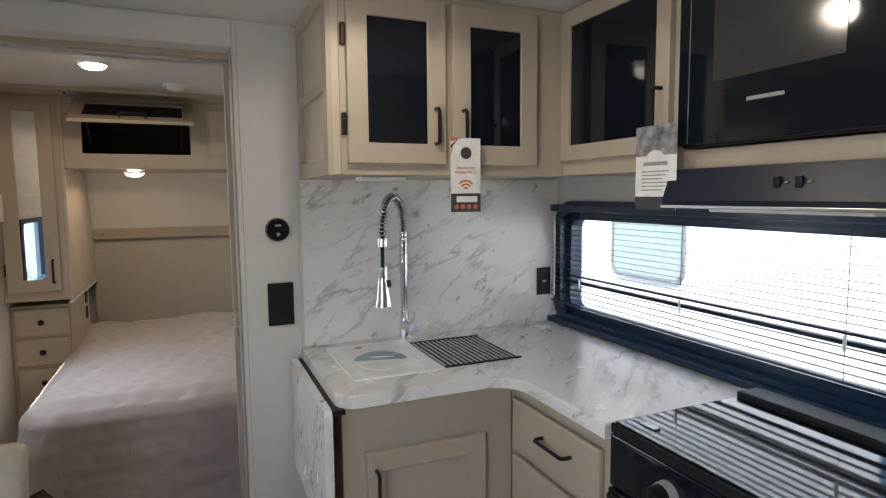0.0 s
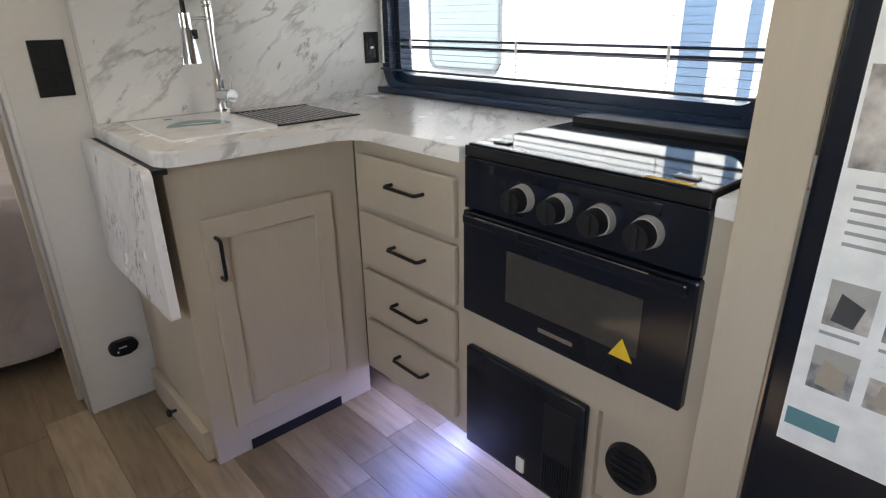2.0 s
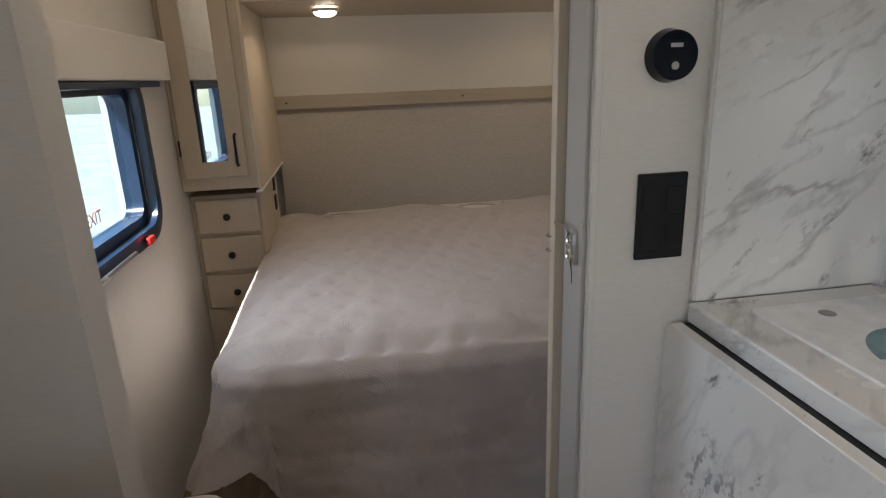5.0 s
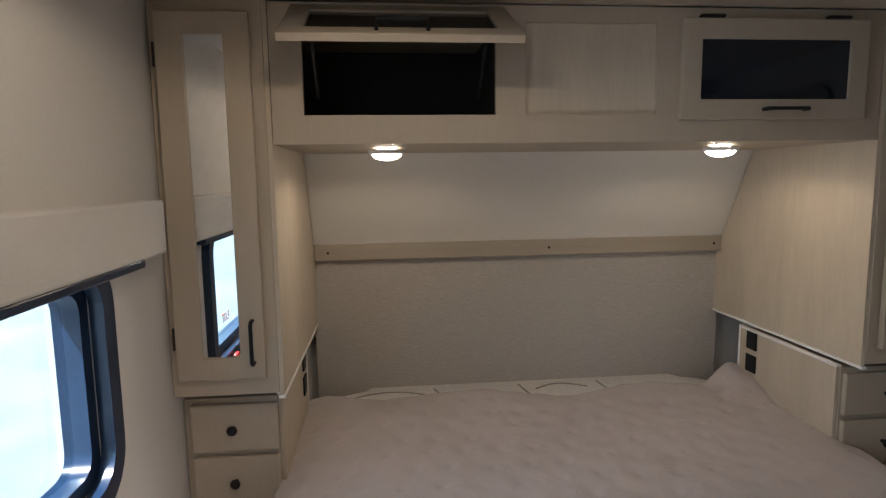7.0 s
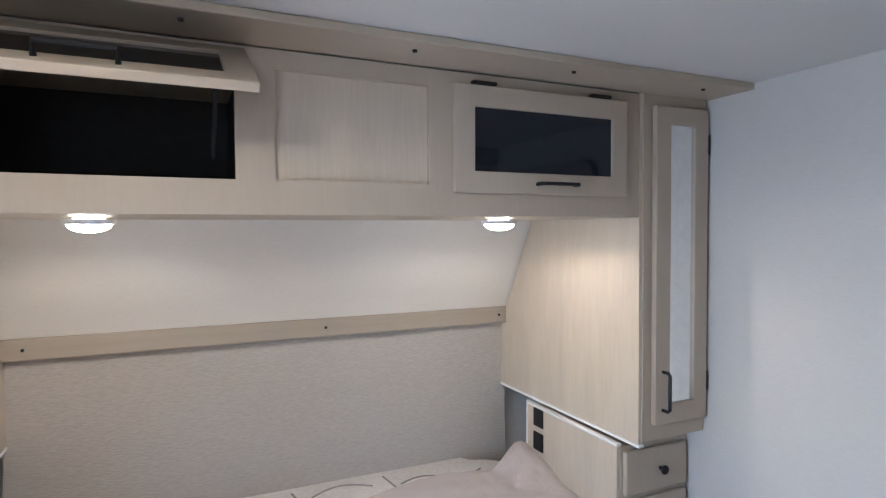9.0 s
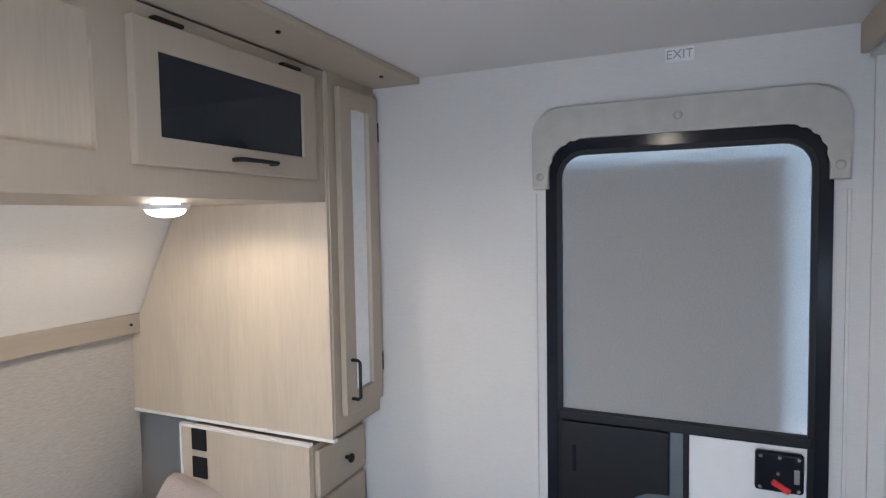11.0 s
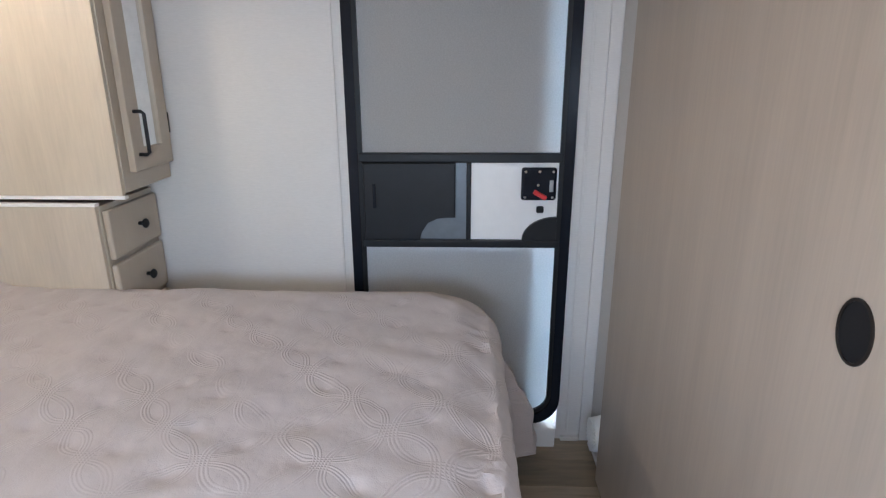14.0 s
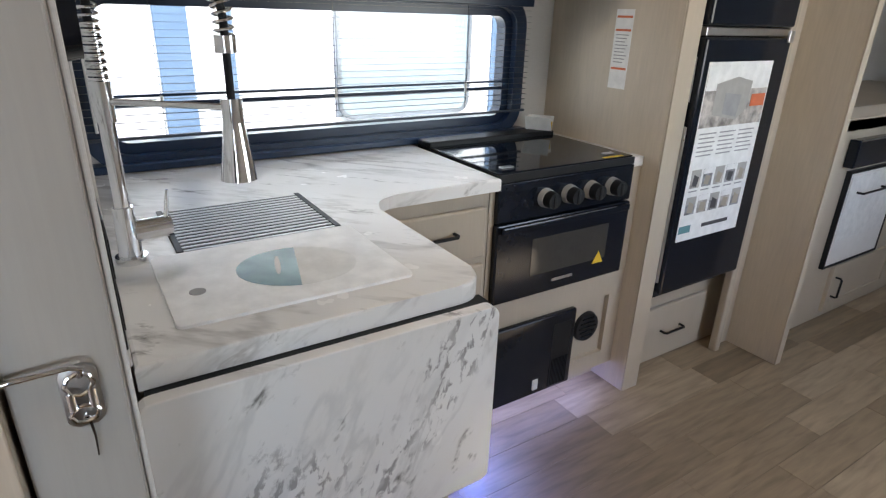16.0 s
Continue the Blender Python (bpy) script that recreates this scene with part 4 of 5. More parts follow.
# sliding door parked against the partition, on the bedroom side
sd = tagged(thing("door_2", (0.65, 2.08, 0.01), "taupe oak sliding door, slid open against the partition wall", "door"), kind="structure")
part("door_leaf", box(0.112, 1.165, 2.049, 2.075, 0.012, 1.90, 0.002), M_DOORWOOD, sd)
a = facing("+y", 2.0745, 0.212, 0.974)
part("finger_pull_rim", ring([(0.029 * math.cos(t), 0.038 * math.sin(t)) for t in [2 * math.pi * i / 32 for i in range(32)]], [(0.0255 * math.cos(t), 0.0345 * math.sin(t)) for t in [2 * math.pi * i / 32 for i in range(32)]], a, 0.0025), M_BRONZE, sd, "", True)
part("finger_pull", plate([(0.0265 * math.cos(t), 0.0355 * math.sin(t)) for t in [2 * math.pi * i / 32 for i in range(32)]], a, 0.0009), M_BLACK, sd, "recessed black oval finger pull")
tk = tagged(finish("door_track", box(-0.70, 1.385, 2.048, 2.115, 1.905, 1.976, 0.004), M_CAB), "beige cover of the sliding door track under the ceiling", "door track", "", "structure")
part("track_rail", box(-0.68, 1.37, 2.062, 2.100, 1.895, 1.904), M_STEEL, tk, "metal rail")

hk = thing("door_hook", (0.128, 2.0, 1.03), "chrome hook latch on the edge of the doorway", "latch")
part("plate", plate(rounded(0.030, 0.062, 0.010), facing("-x", 0.1275, 1.992, 1.022), 0.004, 0.001), M_STEEL, hk, "", True)
part("hook_arm", tube([(0.118, 1.990, 1.046), (0.114, 1.988, 1.055), (0.114, 1.996, 1.059), (0.114, 2.036, 1.058), (0.114, 2.050, 1.056), (0.115, 2.054, 1.047)], 0.0030, 10), M_CHROME, hk, "", True)
for z, h in ((1.038, 0.011), (1.008, 0.009)):
    loop = [(0.118, 1.992 + 0.011 * math.cos(radians(a)), z + h * math.sin(radians(a))) for a in range(0, 361, 45)]
    part("loop", tube(loop, 0.0024, 8), M_CHROME, hk, "chrome wire loop", True)
for y, z in ((1.984, 1.022), (2.000, 1.022)):
    part("knuckle", rod(bmesh.new(), (0.119, y, z - 0.009), (0.119, y, z + 0.009), 0.0042, None, 12), M_CHROME, hk, "", True)
for z in (0.999, 1.045):
    part("screw", rod(bmesh.new(), (0.1235, 1.992, z), (0.1215, 1.992, z), 0.0035, 0.0028, 10), M_CHROME, hk)
# thin dark line, tapering downwards from the plate
part("dark_line", tube([(0.120, 1.990, 0.998), (0.1225, 1.989, 0.978), (0.1235, 1.990, 0.956)], [0.0014, 0.0010, 0.0007], 8), M_BRONZE, hk, "thin dark tapering line below the hook", True)
for z in (0.996, 1.024):
    part("catch", tube([(0.111, 2.062, z), (0.106, 2.066, z), (0.106, 2.074, z), (0.111, 2.078, z)], 0.0020, 8), M_CHROME, hk, "chrome wire catch", True)
vt = thing("floor_vent", (1.225, 2.05, 0.08), "round white louvred vent low on the partition wall", "vent")
part("vent_frame", rod(rod(bmesh.new(), (1.225, 2.0455, 0.135), (1.225, 2.080, 0.135), 0.060, 0.052, 32), (1.225, 2.080, 0.135), (1.225, 2.086, 0.135), 0.030, 0.026, 24), M_WHITE, vt, "", True)
for i in range(9):
    z = 0.135 + (i - 4) * 0.0115
    w = math.sqrt(0.050 ** 2 - (z - 0.135) ** 2)
    part("louvre", box(1.225 - w, 1.225 + w, 2.0805, 2.0885, z - 0.0028, z + 0.0028, 0.001), M_WHITE, vt)
setting("baseboard", box(1.376, 1.3905, 2.087, 2.150, 0.0, 0.014, 0.002), M_WALL, "short white floor strip beside the entry door", "baseboard")
setting("baseboard_partition", box(1.166, 1.379, 2.046, 2.054, 0.0, 0.010, 0.002), M_WALL, "thin white floor bead along the partition", "baseboard")

# ---- kitchen ----
wk = bay_window("window_1", "-x", XR, *WK, "long kitchen window with a dark rounded frame")
part("window_sill", box(XR - 0.055, XR - 0.001, 0.46, 1.942, 0.9205, 0.942, 0.004), M_SKY_BLUED, wk, "dark lower ledge")
part("mid_rail", box(XR + 0.012, XR + 0.03, WK[0] + 0.02, WK[1] - 0.02, 1.082, 1.094, 0.002), M_SKY_BLUED, wk)
part("mid_rail", box(XR + 0.012, XR + 0.03, WK[0] + 0.02, WK[1] - 0.02, 1.108, 1.116, 0.002), M_SKY_BLUED, wk)
bl = thing("window_blind", (XR, 1.24, 0.955), "dark mini blind with open thin slats before the kitchen window", "blind")
part("head_rail", box(XR - 0.045, XR - 0.002, 0.462, 1.940, 1.376, 1.402, 0.003), M_SKY_BLUED, bl, "dark head rail")
part("bottom_rail", box(XR - 0.040, XR - 0.026, 0.466, 1.935, 1.004, 1.012, 0.002), M_SLAT, bl)
for i in range(19):
    z = 1.362 - i * 0.0195
    b = box(XR - 0.041, XR - 0.027, 0.467, 1.934, z - 0.0004, z + 0.0004)
    s = part("slat", b, M_SLAT, bl)
for y in (0.75, 1.24, 1.74):
    part("ladder_cord", rod(bmesh.new(), (XR - 0.042, y, 1.005), (XR - 0.042, y, 1.376), 0.0011, None, 6), M_SLAT, bl)
    part("cord_bead", rod(bmesh.new(), (XR - 0.044, y, 1.082), (XR - 0.044, y, 1.120), 0.004, None, 10), M_WHITE, bl)
part("tilt_wand", rod(bmesh.new(), (XR - 0.046, 1.905, 1.37), (XR - 0.046, 1.905, 1.03), 0.004, None, 10), M_WHITE, bl, "white tilt wand")

# sink base cabinet
sc = thing("sink_cabinet", (0.6, 1.7, 0), "beige sink base cabinet with one framed door", "cabinet", "kitchen base cabinets")
part("body", box(0.345, 0.877, 1.440, 1.944, 0.0, 0.882, 0.002), M_CAB, sc)
dr = shaker(sc, "-y", 1.440, 0.408, 0.778, 0.106, 0.732, None, 0.056, 0.020)
pull(dr, (0.434, 1.420, 0.573), (0.434, 1.420, 0.683), (0, -0.030, 0))
part("side_drawer", box(0.322, 0.3445, 1.470, 1.925, 0.004, 0.105, 0.003), M_CAB, sc, "low drawer front in the cabinet side")
b = bmesh.new()
rod(b, (0.322, 1.70, 0.06), (0.306, 1.70, 0.06), 0.005, None, 10)
bmesh.ops.create_uvsphere(b, u_segments=12, v_segments=8, radius=0.014, matrix=Matrix.Translation((0.300, 1.70, 0.06)) @ Matrix.Diagonal((0.6, 1, 1, 1)))
part("knob", b, M_BLACK, sc, "black knob", True)
# flat black strip on the face, in place of the shade in a toe recess
part("toe_shade_strip", box(0.445, 0.757, 1.4365, 1.4398, 0.0, 0.034), M_BLACK, sc, "black strip standing for the shaded toe recess")

# drawer bank and the frame round the oven
db = thing("drawer_cabinet", (1.1, 1.2, 0), "beige base cabinet with four drawers and black bar pulls", "cabinet", "kitchen base cabinets")
part("body", box(0.8775, 1.380, 0.975, 1.4385, 0.100, 0.882, 0.002), M_CAB, db)
for za, zb in ((0.682, 0.836), (0.495, 0.660), (0.322, 0.475), (0.142, 0.300)):
    d = slab_drawer(db, "-x", 0.877, 0.995, 1.405, za, zb, 0.020)
    z = (za + zb) / 2 + 0.015
    pull(d, (0.857, 1.106, z), (0.857, 1.236, z), (-0.030, 0, 0))
part("toe_board", box(0.960, 0.975, 0.975, 1.440, 0.0, 0.0995), M_CAB, db)
oc = thing("oven_cabinet", (1.1, 0.66, 0), "beige cabinet frame round the oven", "cabinet", "kitchen base cabinets")
b = holed("x", 0.875, 0.893, 0.331, 0.9745, 0.100, 0.882, [(0.39, 0.955, 0.505, 0.9), (0.395, 0.560, 0.165, 0.405)])
part("face_frame", b, M_CAB, oc)
part("inset_panel", box(0.8935, 0.902, 0.38, 0.575, 0.150, 0.420), M_CAB, oc)
part("toe_board", box(0.960, 0.975, 0.331, 0.9745, 0.0, 0.0995), M_CAB, oc)
tl = thing("toe_kick_light", (0.95, 0.93, 0.09), "blue-white strip light under the base cabinets", "strip light")
part("strip", box(0.900, 0.910, 0.40, 1.42, 0.0935, 0.0985), M_LED, tl, "glowing blue strip")

# heater panel and round vent
ht = thing("heater_panel", (0.87, 0.76, 0.1), "black furnace panel with a white switch, below the oven", "heater")
part("panel", box(0.850, 0.874, 0.578, 0.945, 0.105, 0.408, 0.008, 3), M_GLOSS, ht, "", True)
part("grille_field", box(0.8485, 0.8515, 0.600, 0.685, 0.118, 0.370, 0.001), M_BLACK, ht)
for i in range(11):
    part("louvre", box(0.8465, 0.849, 0.605 + i * 0.007, 0.6075 + i * 0.007, 0.122, 0.230), M_GLOSS, ht)
part("switch", box(0.8445, 0.8505, 0.735, 0.760, 0.128, 0.170, 0.003), M_WHITE, ht, "white rocker switch")
rv = thing("round_vent", (0.89, 0.485, 0.29), "round black air vent in the cabinet front", "vent")
b = rod(bmesh.new(), (0.8935, 0.482, 0.288), (0.880, 0.482, 0.288), 0.060, 0.055, 32)
part("vent_body", b, M_BLACK, rv, "", True)
for i in range(5):
    z = 0.288 + (i - 2) * 0.018
    part("slat", box(0.8765, 0.8805, 0.482 - 0.042 + abs(i - 2) * 0.007, 0.482 + 0.042 - abs(i - 2) * 0.007, z - 0.003, z + 0.003, 0.001), M_GLOSS, rv)

# worktop: an L with rounded corners, and the narrow strip beside the stove
out = [(0.325, 1.9455), (0.325, 1.445)]
out += [(0.385 - 0.06 * math.cos(radians(a)), 1.445 - 0.06 * math.sin(radians(a))) for a in range(15, 91, 15)]
out += [(0.755, 1.385)] + [(0.755 + 0.09 * math.sin(radians(a)), 1.295 + 0.09 * math.cos(radians(a))) for a in range(15, 91, 15)]
out += [(0.845, 0.960), (1.388, 0.960), (1.388, 1.9455)]
wt_ = thing("worktop", (0.8, 1.5, 0.883), "white marble-look worktop in an L shape with rounded edges", "worktop")
part("top", plate(out, facing("+z", 0.8825, 0, 0), 0.036, 0.006), M_MARBLE, wt_)
part("side_strip", box(0.868, 1.388, 0.3310, 0.388, 0.8825, 0.9165, 0.004), M_MARBLE, wt_)
fl = thing("flip_up_shelf", (0.30, 1.65, 0.50), "white marble-look flap shelf folded down at the worktop's end", "shelf")
part("flap", plate(rounded(0.565, 0.38, 0.02, 4), facing("-x", 0.309, 1.672, 0.694), 0.022, 0.002), M_FLAP, fl)
part("bracket", box(0.3095, 0.3225, 1.44, 1.452, 0.60, 0.80), M_BLACK, fl, "black folding bracket")
part("bracket", box(0.3095, 0.3225, 1.90, 1.912, 0.60, 0.80), M_BLACK, fl, "black folding bracket")
part("hinge_strip", box(0.312, 0.3445, 1.395, 1.94, 0.868, 0.881), M_BLACK, fl, "black hinge strip")

# sink cover, drying rack, tap
sk = thing("sink_cover", (0.53, 1.69, 0.919), "white sink cover with a round blue sticker and a finger hole", "sink cover")
part("board", plate(rounded(0.285, 0.385, 0.012), facing("+z", 0.9186, 0.538, 1.690), 0.005, 0.0015), M_SINK, sk)
part("finger_hole", rod(bmesh.new(), (0.500, 1.835, 0.9237), (0.500, 1.835, 0.9244), 0.013, None, 24), M_INK, sk)
turned = facing("+z", 0.9237, 0.527, 1.662) @ Matrix.Rotation(radians(-14), 4, "Z")
part("sticker", plate([(0.084 * math.cos(radians(a)), 0.104 * math.sin(radians(a))) for a in range(0, 181, 10)], turned, 0.0006), M_STICK, sk, "pale blue-green half of the round sticker")
part("sticker_half", plate([(0.084 * math.cos(radians(a)), 0.104 * math.sin(radians(a))) for a in range(180, 361, 10)], turned, 0.0006), M_PAPER, sk, "white half of the round sticker")
part("sticker_band", plate([(0.040 * math.cos(radians(a)) + 0.006, 0.034 + 0.005 * math.sin(radians(a))) for a in range(0, 360, 15)], turned @ Matrix.Translation((0, 0, 0.0008)), 0.0004), M_PAPER, sk)
rk = thing("drying_rack", (0.83, 1.66, 0.919), "roll-up steel drying rack over the sink", "rack")
for i in range(15):
    x = 0.694 + i * 0.0183
    part("bar", box(x - 0.0038, x + 0.0038, 1.514, 1.832, 0.9194, 0.9214, 0.0007), M_RACK, rk)
for y in (1.517, 1.829):
    part("end_strip", box(0.688, 0.956, y - 0.006, y + 0.006, 0.9190, 0.9226, 0.0008), M_BLACK, rk, "black silicone end strip")
# no bowl is modelled: a flat dark sheet gives its shade between the bars
part("sink_shade_sheet", box(0.686, 0.958, 1.516, 1.830, 0.9186, 0.9189), M_DARKIN, rk, "flat dark sheet standing for the shaded sink bowl")

tp = thing("kitchen_tap", (0.695, 1.90, 0.919), "tall chrome spring-neck kitchen tap with a pull-down spray head", "tap")
bx, by = 0.694, 1.908
part("base", rod(rod(bmesh.new(), (bx, by, 0.9187), (bx, by, 0.930), 0.027, None, 28), (bx, by, 0.930), (bx, by, 1.02), 0.020, 0.017, 24), M_CHROME, tp, "", True)
part("riser", rod(bmesh.new(), (bx, by, 1.02), (bx, by, 1.225), 0.0125, 0.0125, 20), M_CHROME, tp, "", True)
for i in range(14):
    part("rib", rod(bmesh.new(), (bx, by, 1.232 + i * 0.006), (bx, by, 1.2355 + i * 0.006), 0.0155, None, 18), M_CHROME, tp, "", True)
part("collar", rod(bmesh.new(), (bx, by, 1.165), (bx, by, 1.230), 0.016, 0.017, 20), M_CHROME, tp, "", True)
hdl = rod(bmesh.new(), (bx + 0.002, by - 0.010, 0.972), (bx + 0.010, by - 0.072, 0.972), 0.0195, 0.0195, 24)
part("handle", hdl, M_CHROME, tp, "", True)
part("lever", rod(bmesh.new(), (bx + 0.009, by - 0.066, 0.985), (bx + 0.012, by - 0.074, 1.038), 0.0045, 0.003, 10), M_CHROME, tp, "", True)
hx, hy = 0.562, 1.738
arc = [(bx, by, 1.225), (bx, by, 1.26), (bx, by, 1.30)]
for i in range(25):
    a = math.pi * i / 24
    u = (1 - math.cos(a)) / 2
    arc.append((bx + (hx - bx) * u, by + (hy - by) * u, 1.325 + 0.115 * math.sin(a)))
arc.append((hx, hy, 1.295))
hose = arc + [(hx, hy, 1.20)]
part("hose", tube(hose, 0.0065, 10), M_BLACK, tp, "black hose", True)
# the coil follows the hose
path = [Vector(p) for p in arc]
dist = [0.0]
for p, q in zip(path, path[1:]):
    dist.append(dist[-1] + (q - p).length)
coil, turns = [], 40
for i in range(turns * 10 + 1):
    s = dist[-1] * i / (turns * 10)
    k = max(j for j in range(len(dist)) if dist[j] <= s + 1e-9)
    k = min(k, len(path) - 2)
    d = (path[k + 1] - path[k]).normalized()
    c = path[k] + d * (s - dist[k])
    across = Vector((bx - hx, by - hy, 0)).normalized().cross(Vector((0, 0, 1))).normalized()
    up = d.cross(across)
    a = 2 * math.pi * i / 10
    coil.append(c + 0.0145 * (math.cos(a) * across + math.sin(a) * up))
part("spring", tube(coil, 0.0021, 6), M_CHROME, tp, "chrome spring coil", True)
part("spring_collar", rod(bmesh.new(), (hx, hy, 1.280), (hx, hy, 1.305), 0.0165, None, 20), M_CHROME, tp, "", True)
sp = rod(bmesh.new(), (hx, hy, 1.212), (hx, hy, 1.175), 0.0165, 0.0165, 24)
rod(sp, (hx, hy, 1.175), (hx, hy, 1.082), 0.0165, 0.029, 24)
part("spray_head", sp, M_CHROME, tp, "flared chrome spray head", True)
part("spray_button", box(hx + 0.012, hx + 0.022, hy - 0.022, hy - 0.010, 1.145, 1.17, 0.003), M_BLACK, tp)
part("holder_arm", rod(bmesh.new(), (bx, by, 1.198), (hx, hy, 1.198), 0.0055, None, 12), M_CHROME, tp, "", True)

# stove
sv2 = thing("gas_oven", (1.1, 0.67, 0.5), "black built-in oven with four knobs and a black glass stove lid", "oven")
part("oven_body", box(0.90, 1.36, 0.392, 0.952, 0.507, 0.898), M_BLACK, sv2)
part("control_panel", box(0.857, 0.899, 0.388, 0.956, 0.775, 0.897, 0.004), M_GLOSS, sv2)
od = part("oven_door", box(0.853, 0.899, 0.386, 0.957, 0.507, 0.770, 0.005), M_GLOSS, sv2, "glossy black oven door")
part("door_window", box(0.8515, 0.8528, 0.480, 0.815, 0.580, 0.706), plain("oven_window_glass", (0.05, 0.048, 0.045), 0.08, bump=0), od, "smoked oven window")
part("door_handle", box(0.838, 0.8525, 0.400, 0.945, 0.742, 0.766, 0.005), M_GLOSS, od, "black door grip")
part("grip_line", box(0.8372, 0.8379, 0.470, 0.900, 0.7645, 0.7665), M_STEEL, od)
part("maker_plate", plate(rounded(0.092, 0.010, 0.003), facing("-x", 0.8525, 0.672, 0.546), 0.0008), M_STEEL, od, "small silver maker plate")
b = plate([(-0.026, 0), (0.026, 0), (0, 0.044)], facing("-x", 0.8512, 0.513, 0.566), 0.0006)
part("warning_sticker", b, M_YELLOW, od, "yellow triangular warning sticker")
part("panel_plate", box(0.8555, 0.8568, 0.47, 0.90, 0.868, 0.889, 0.0005), M_BGLASS, sv2)
for y in (0.777, 0.681, 0.585, 0.489):
    kb = rod(bmesh.new(), (0.857, y, 0.835), (0.838, y, 0.835), 0.0305, 0.0285, 32)
    dial = part("dial_ring", kb, M_DIAL, sv2, "pale grey dial ring", True)
    b = rod(bmesh.new(), (0.8375, y, 0.835), (0.810, y, 0.835), 0.0265, 0.0245, 32)
    cube(b, 0.806, 0.812, y - 0.006, y + 0.006, 0.814, 0.856, 0.002)
    part("knob", b, M_BLACK, dial, "black turning knob", True)
part("lid", box(0.866, 1.250, 0.394, 0.951, 0.9195, 0.9265, 0.002), M_BGLASS, sv2, "black mirror-glass stove lid")
part("lid_rail", box(0.858, 0.8655, 0.390, 0.955, 0.8985, 0.9225, 0.002), M_BLACK, sv2)
part("hob_tray", box(0.868, 1.33, 0.392, 0.953, 0.8985, 0.9185), M_BLACK, sv2)
part("rear_vent", box(1.2520, 1.335, 0.394, 0.951, 0.9190, 0.9420, 0.006), M_BLACK, sv2, "black rear ledge of the stove")
for y in (0.46, 0.89):
    part("lid_hinge", box(0.905, 0.925, y - 0.022, y + 0.022, 0.9268, 0.9310, 0.002), M_STEEL, sv2)
part("lid_label", box(0.872, 0.886, 0.43, 0.52, 0.9266, 0.9270), M_YELLOW, sv2, "yellow sticker on the lid")
bk = thing("folded_booklet", (1.28, 0.47, 0.943), "folded white and yellow leaflet on the stove's rear ledge", "leaflet")
for a0, m_, nm in ((-28, M_PAPER, "page"), (30, M_PAPER, "page"), (10, M_YELLOW, "yellow_page")):
    b = box(-0.05, 0.05, -0.0006, 0.0006, 0, 0.06 if m_ is M_PAPER else 0.035)
    b.transform(Matrix.Translation((1.275, 0.455, 0.944)) @ Matrix.Rotation(radians(35), 4, "Z") @ Matrix.Rotation(radians(a0), 4, "X"))
    part(nm, b, m_, bk)

# upper cabinets
uc = thing("upper_cabinet", (0.7, 1.7, 1.5), "beige wall cabinet with two dark glass doors and open shelf", "cabinet", "kitchen wall cabinets")
UY = 1.490
part("body", box(0.372, 1.095, UY, 1.9445, 1.503, 2.010, 0.002), M_CAB, uc)
b = holed("x", 0.338, 0.352, UY, 1.9445, 1.503, 2.010, [(1.545, 1.905, 1.55, 1.735), (1.545, 1.905, 1.765, 1.97)])
part("end_shelf_frame", b, M_CAB, uc, "open end shelf")
part("end_shelf_back", box(0.3522, 0.3718, UY + 0.002, 1.944, 1.505, 2.008), M_PANEL, uc)
for u0, u1 in ((0.390, 0.678), (0.700, 0.983)):
    d = shaker(uc, "-y", UY, u0, u1, 1.534, 1.985, M_BGLASS, 0.057, 0.020)
    hxx = u1 - 0.034 if u0 < 0.5 else u0 + 0.030
    pull(d, (hxx, UY - 0.02, 1.592), (hxx, UY - 0.02, 1.688), (0, -0.028, 0))
    if u0 < 0.5:
        for z in (1.640, 1.875):
            part("hinge", box(u0 - 0.016, u0 - 0.001, UY - 0.016, UY - 0.001, z - 0.030, z + 0.030, 0.005), M_BRONZE, d)
part("under_lamp", box(0.46, 0.60, 1.60, 1.68, 1.490, 1.5025, 0.004), M_WHITE, uc, "flat white lamp under the cabinet")
uc2 = thing("upper_cabinet", (1.2, 1.25, 1.5), "beige wall cabinet with one dark glass door beside the microwave", "cabinet", "kitchen wall cabinets")
UX = 1.096
part("body", box(UX, 1.389, 0.995, 1.4885, 1.503, 2.010, 0.002), M_CAB, uc2)
d = shaker(uc2, "-x", UX, 1.030, 1.484, 1.548, 2.000, M_BGLASS, 0.047, 0.020)
pull(d, (UX - 0.02, 1.053, 1.600), (UX - 0.02, 1.053, 1.705), (-0.028, 0, 0))
uc3 = thing("microwave_shelf", (1.2, 0.66, 1.5), "beige shelf box round the microwave", "cabinet", "kitchen wall cabinets")
part("shelf", box(UX, 1.389, 0.331, 0.9945, 1.503, 1.548, 0.002), M_CAB, uc3)
part("filler", box(UX + 0.2, 1.389, 0.331, 0.9945, 1.549, 2.010), M_CAB, uc3)
mw = thing("microwave", (1.2, 0.66, 1.549), "black glass-fronted built-in microwave", "microwave")
part("case", box(1.078, 1.290, 0.362, 0.985, 1.552, 2.005, 0.004), M_GLOSS, mw)
part("door", box(1.062, 1.0775, 0.362, 0.985, 1.556, 2.002, 0.003), M_BGLASS, mw, "glossy black glass door")
part("door_edge", box(1.0612, 1.0618, 0.951, 0.9535, 1.560, 1.998), M_STEEL, mw)
part("screen", box(1.0606, 1.0618, 0.600, 0.885, 1.690, 1.985), plain("microwave_window", (0.045, 0.043, 0.042), 0.12, bump=0), mw, "grey see-through window mesh")
part("maker_plate", plate(rounded(0.085, 0.008, 0.003), facing("-x", 1.0605, 0.755, 1.640), 0.0006), M_INK, mw, "small grey maker plate")
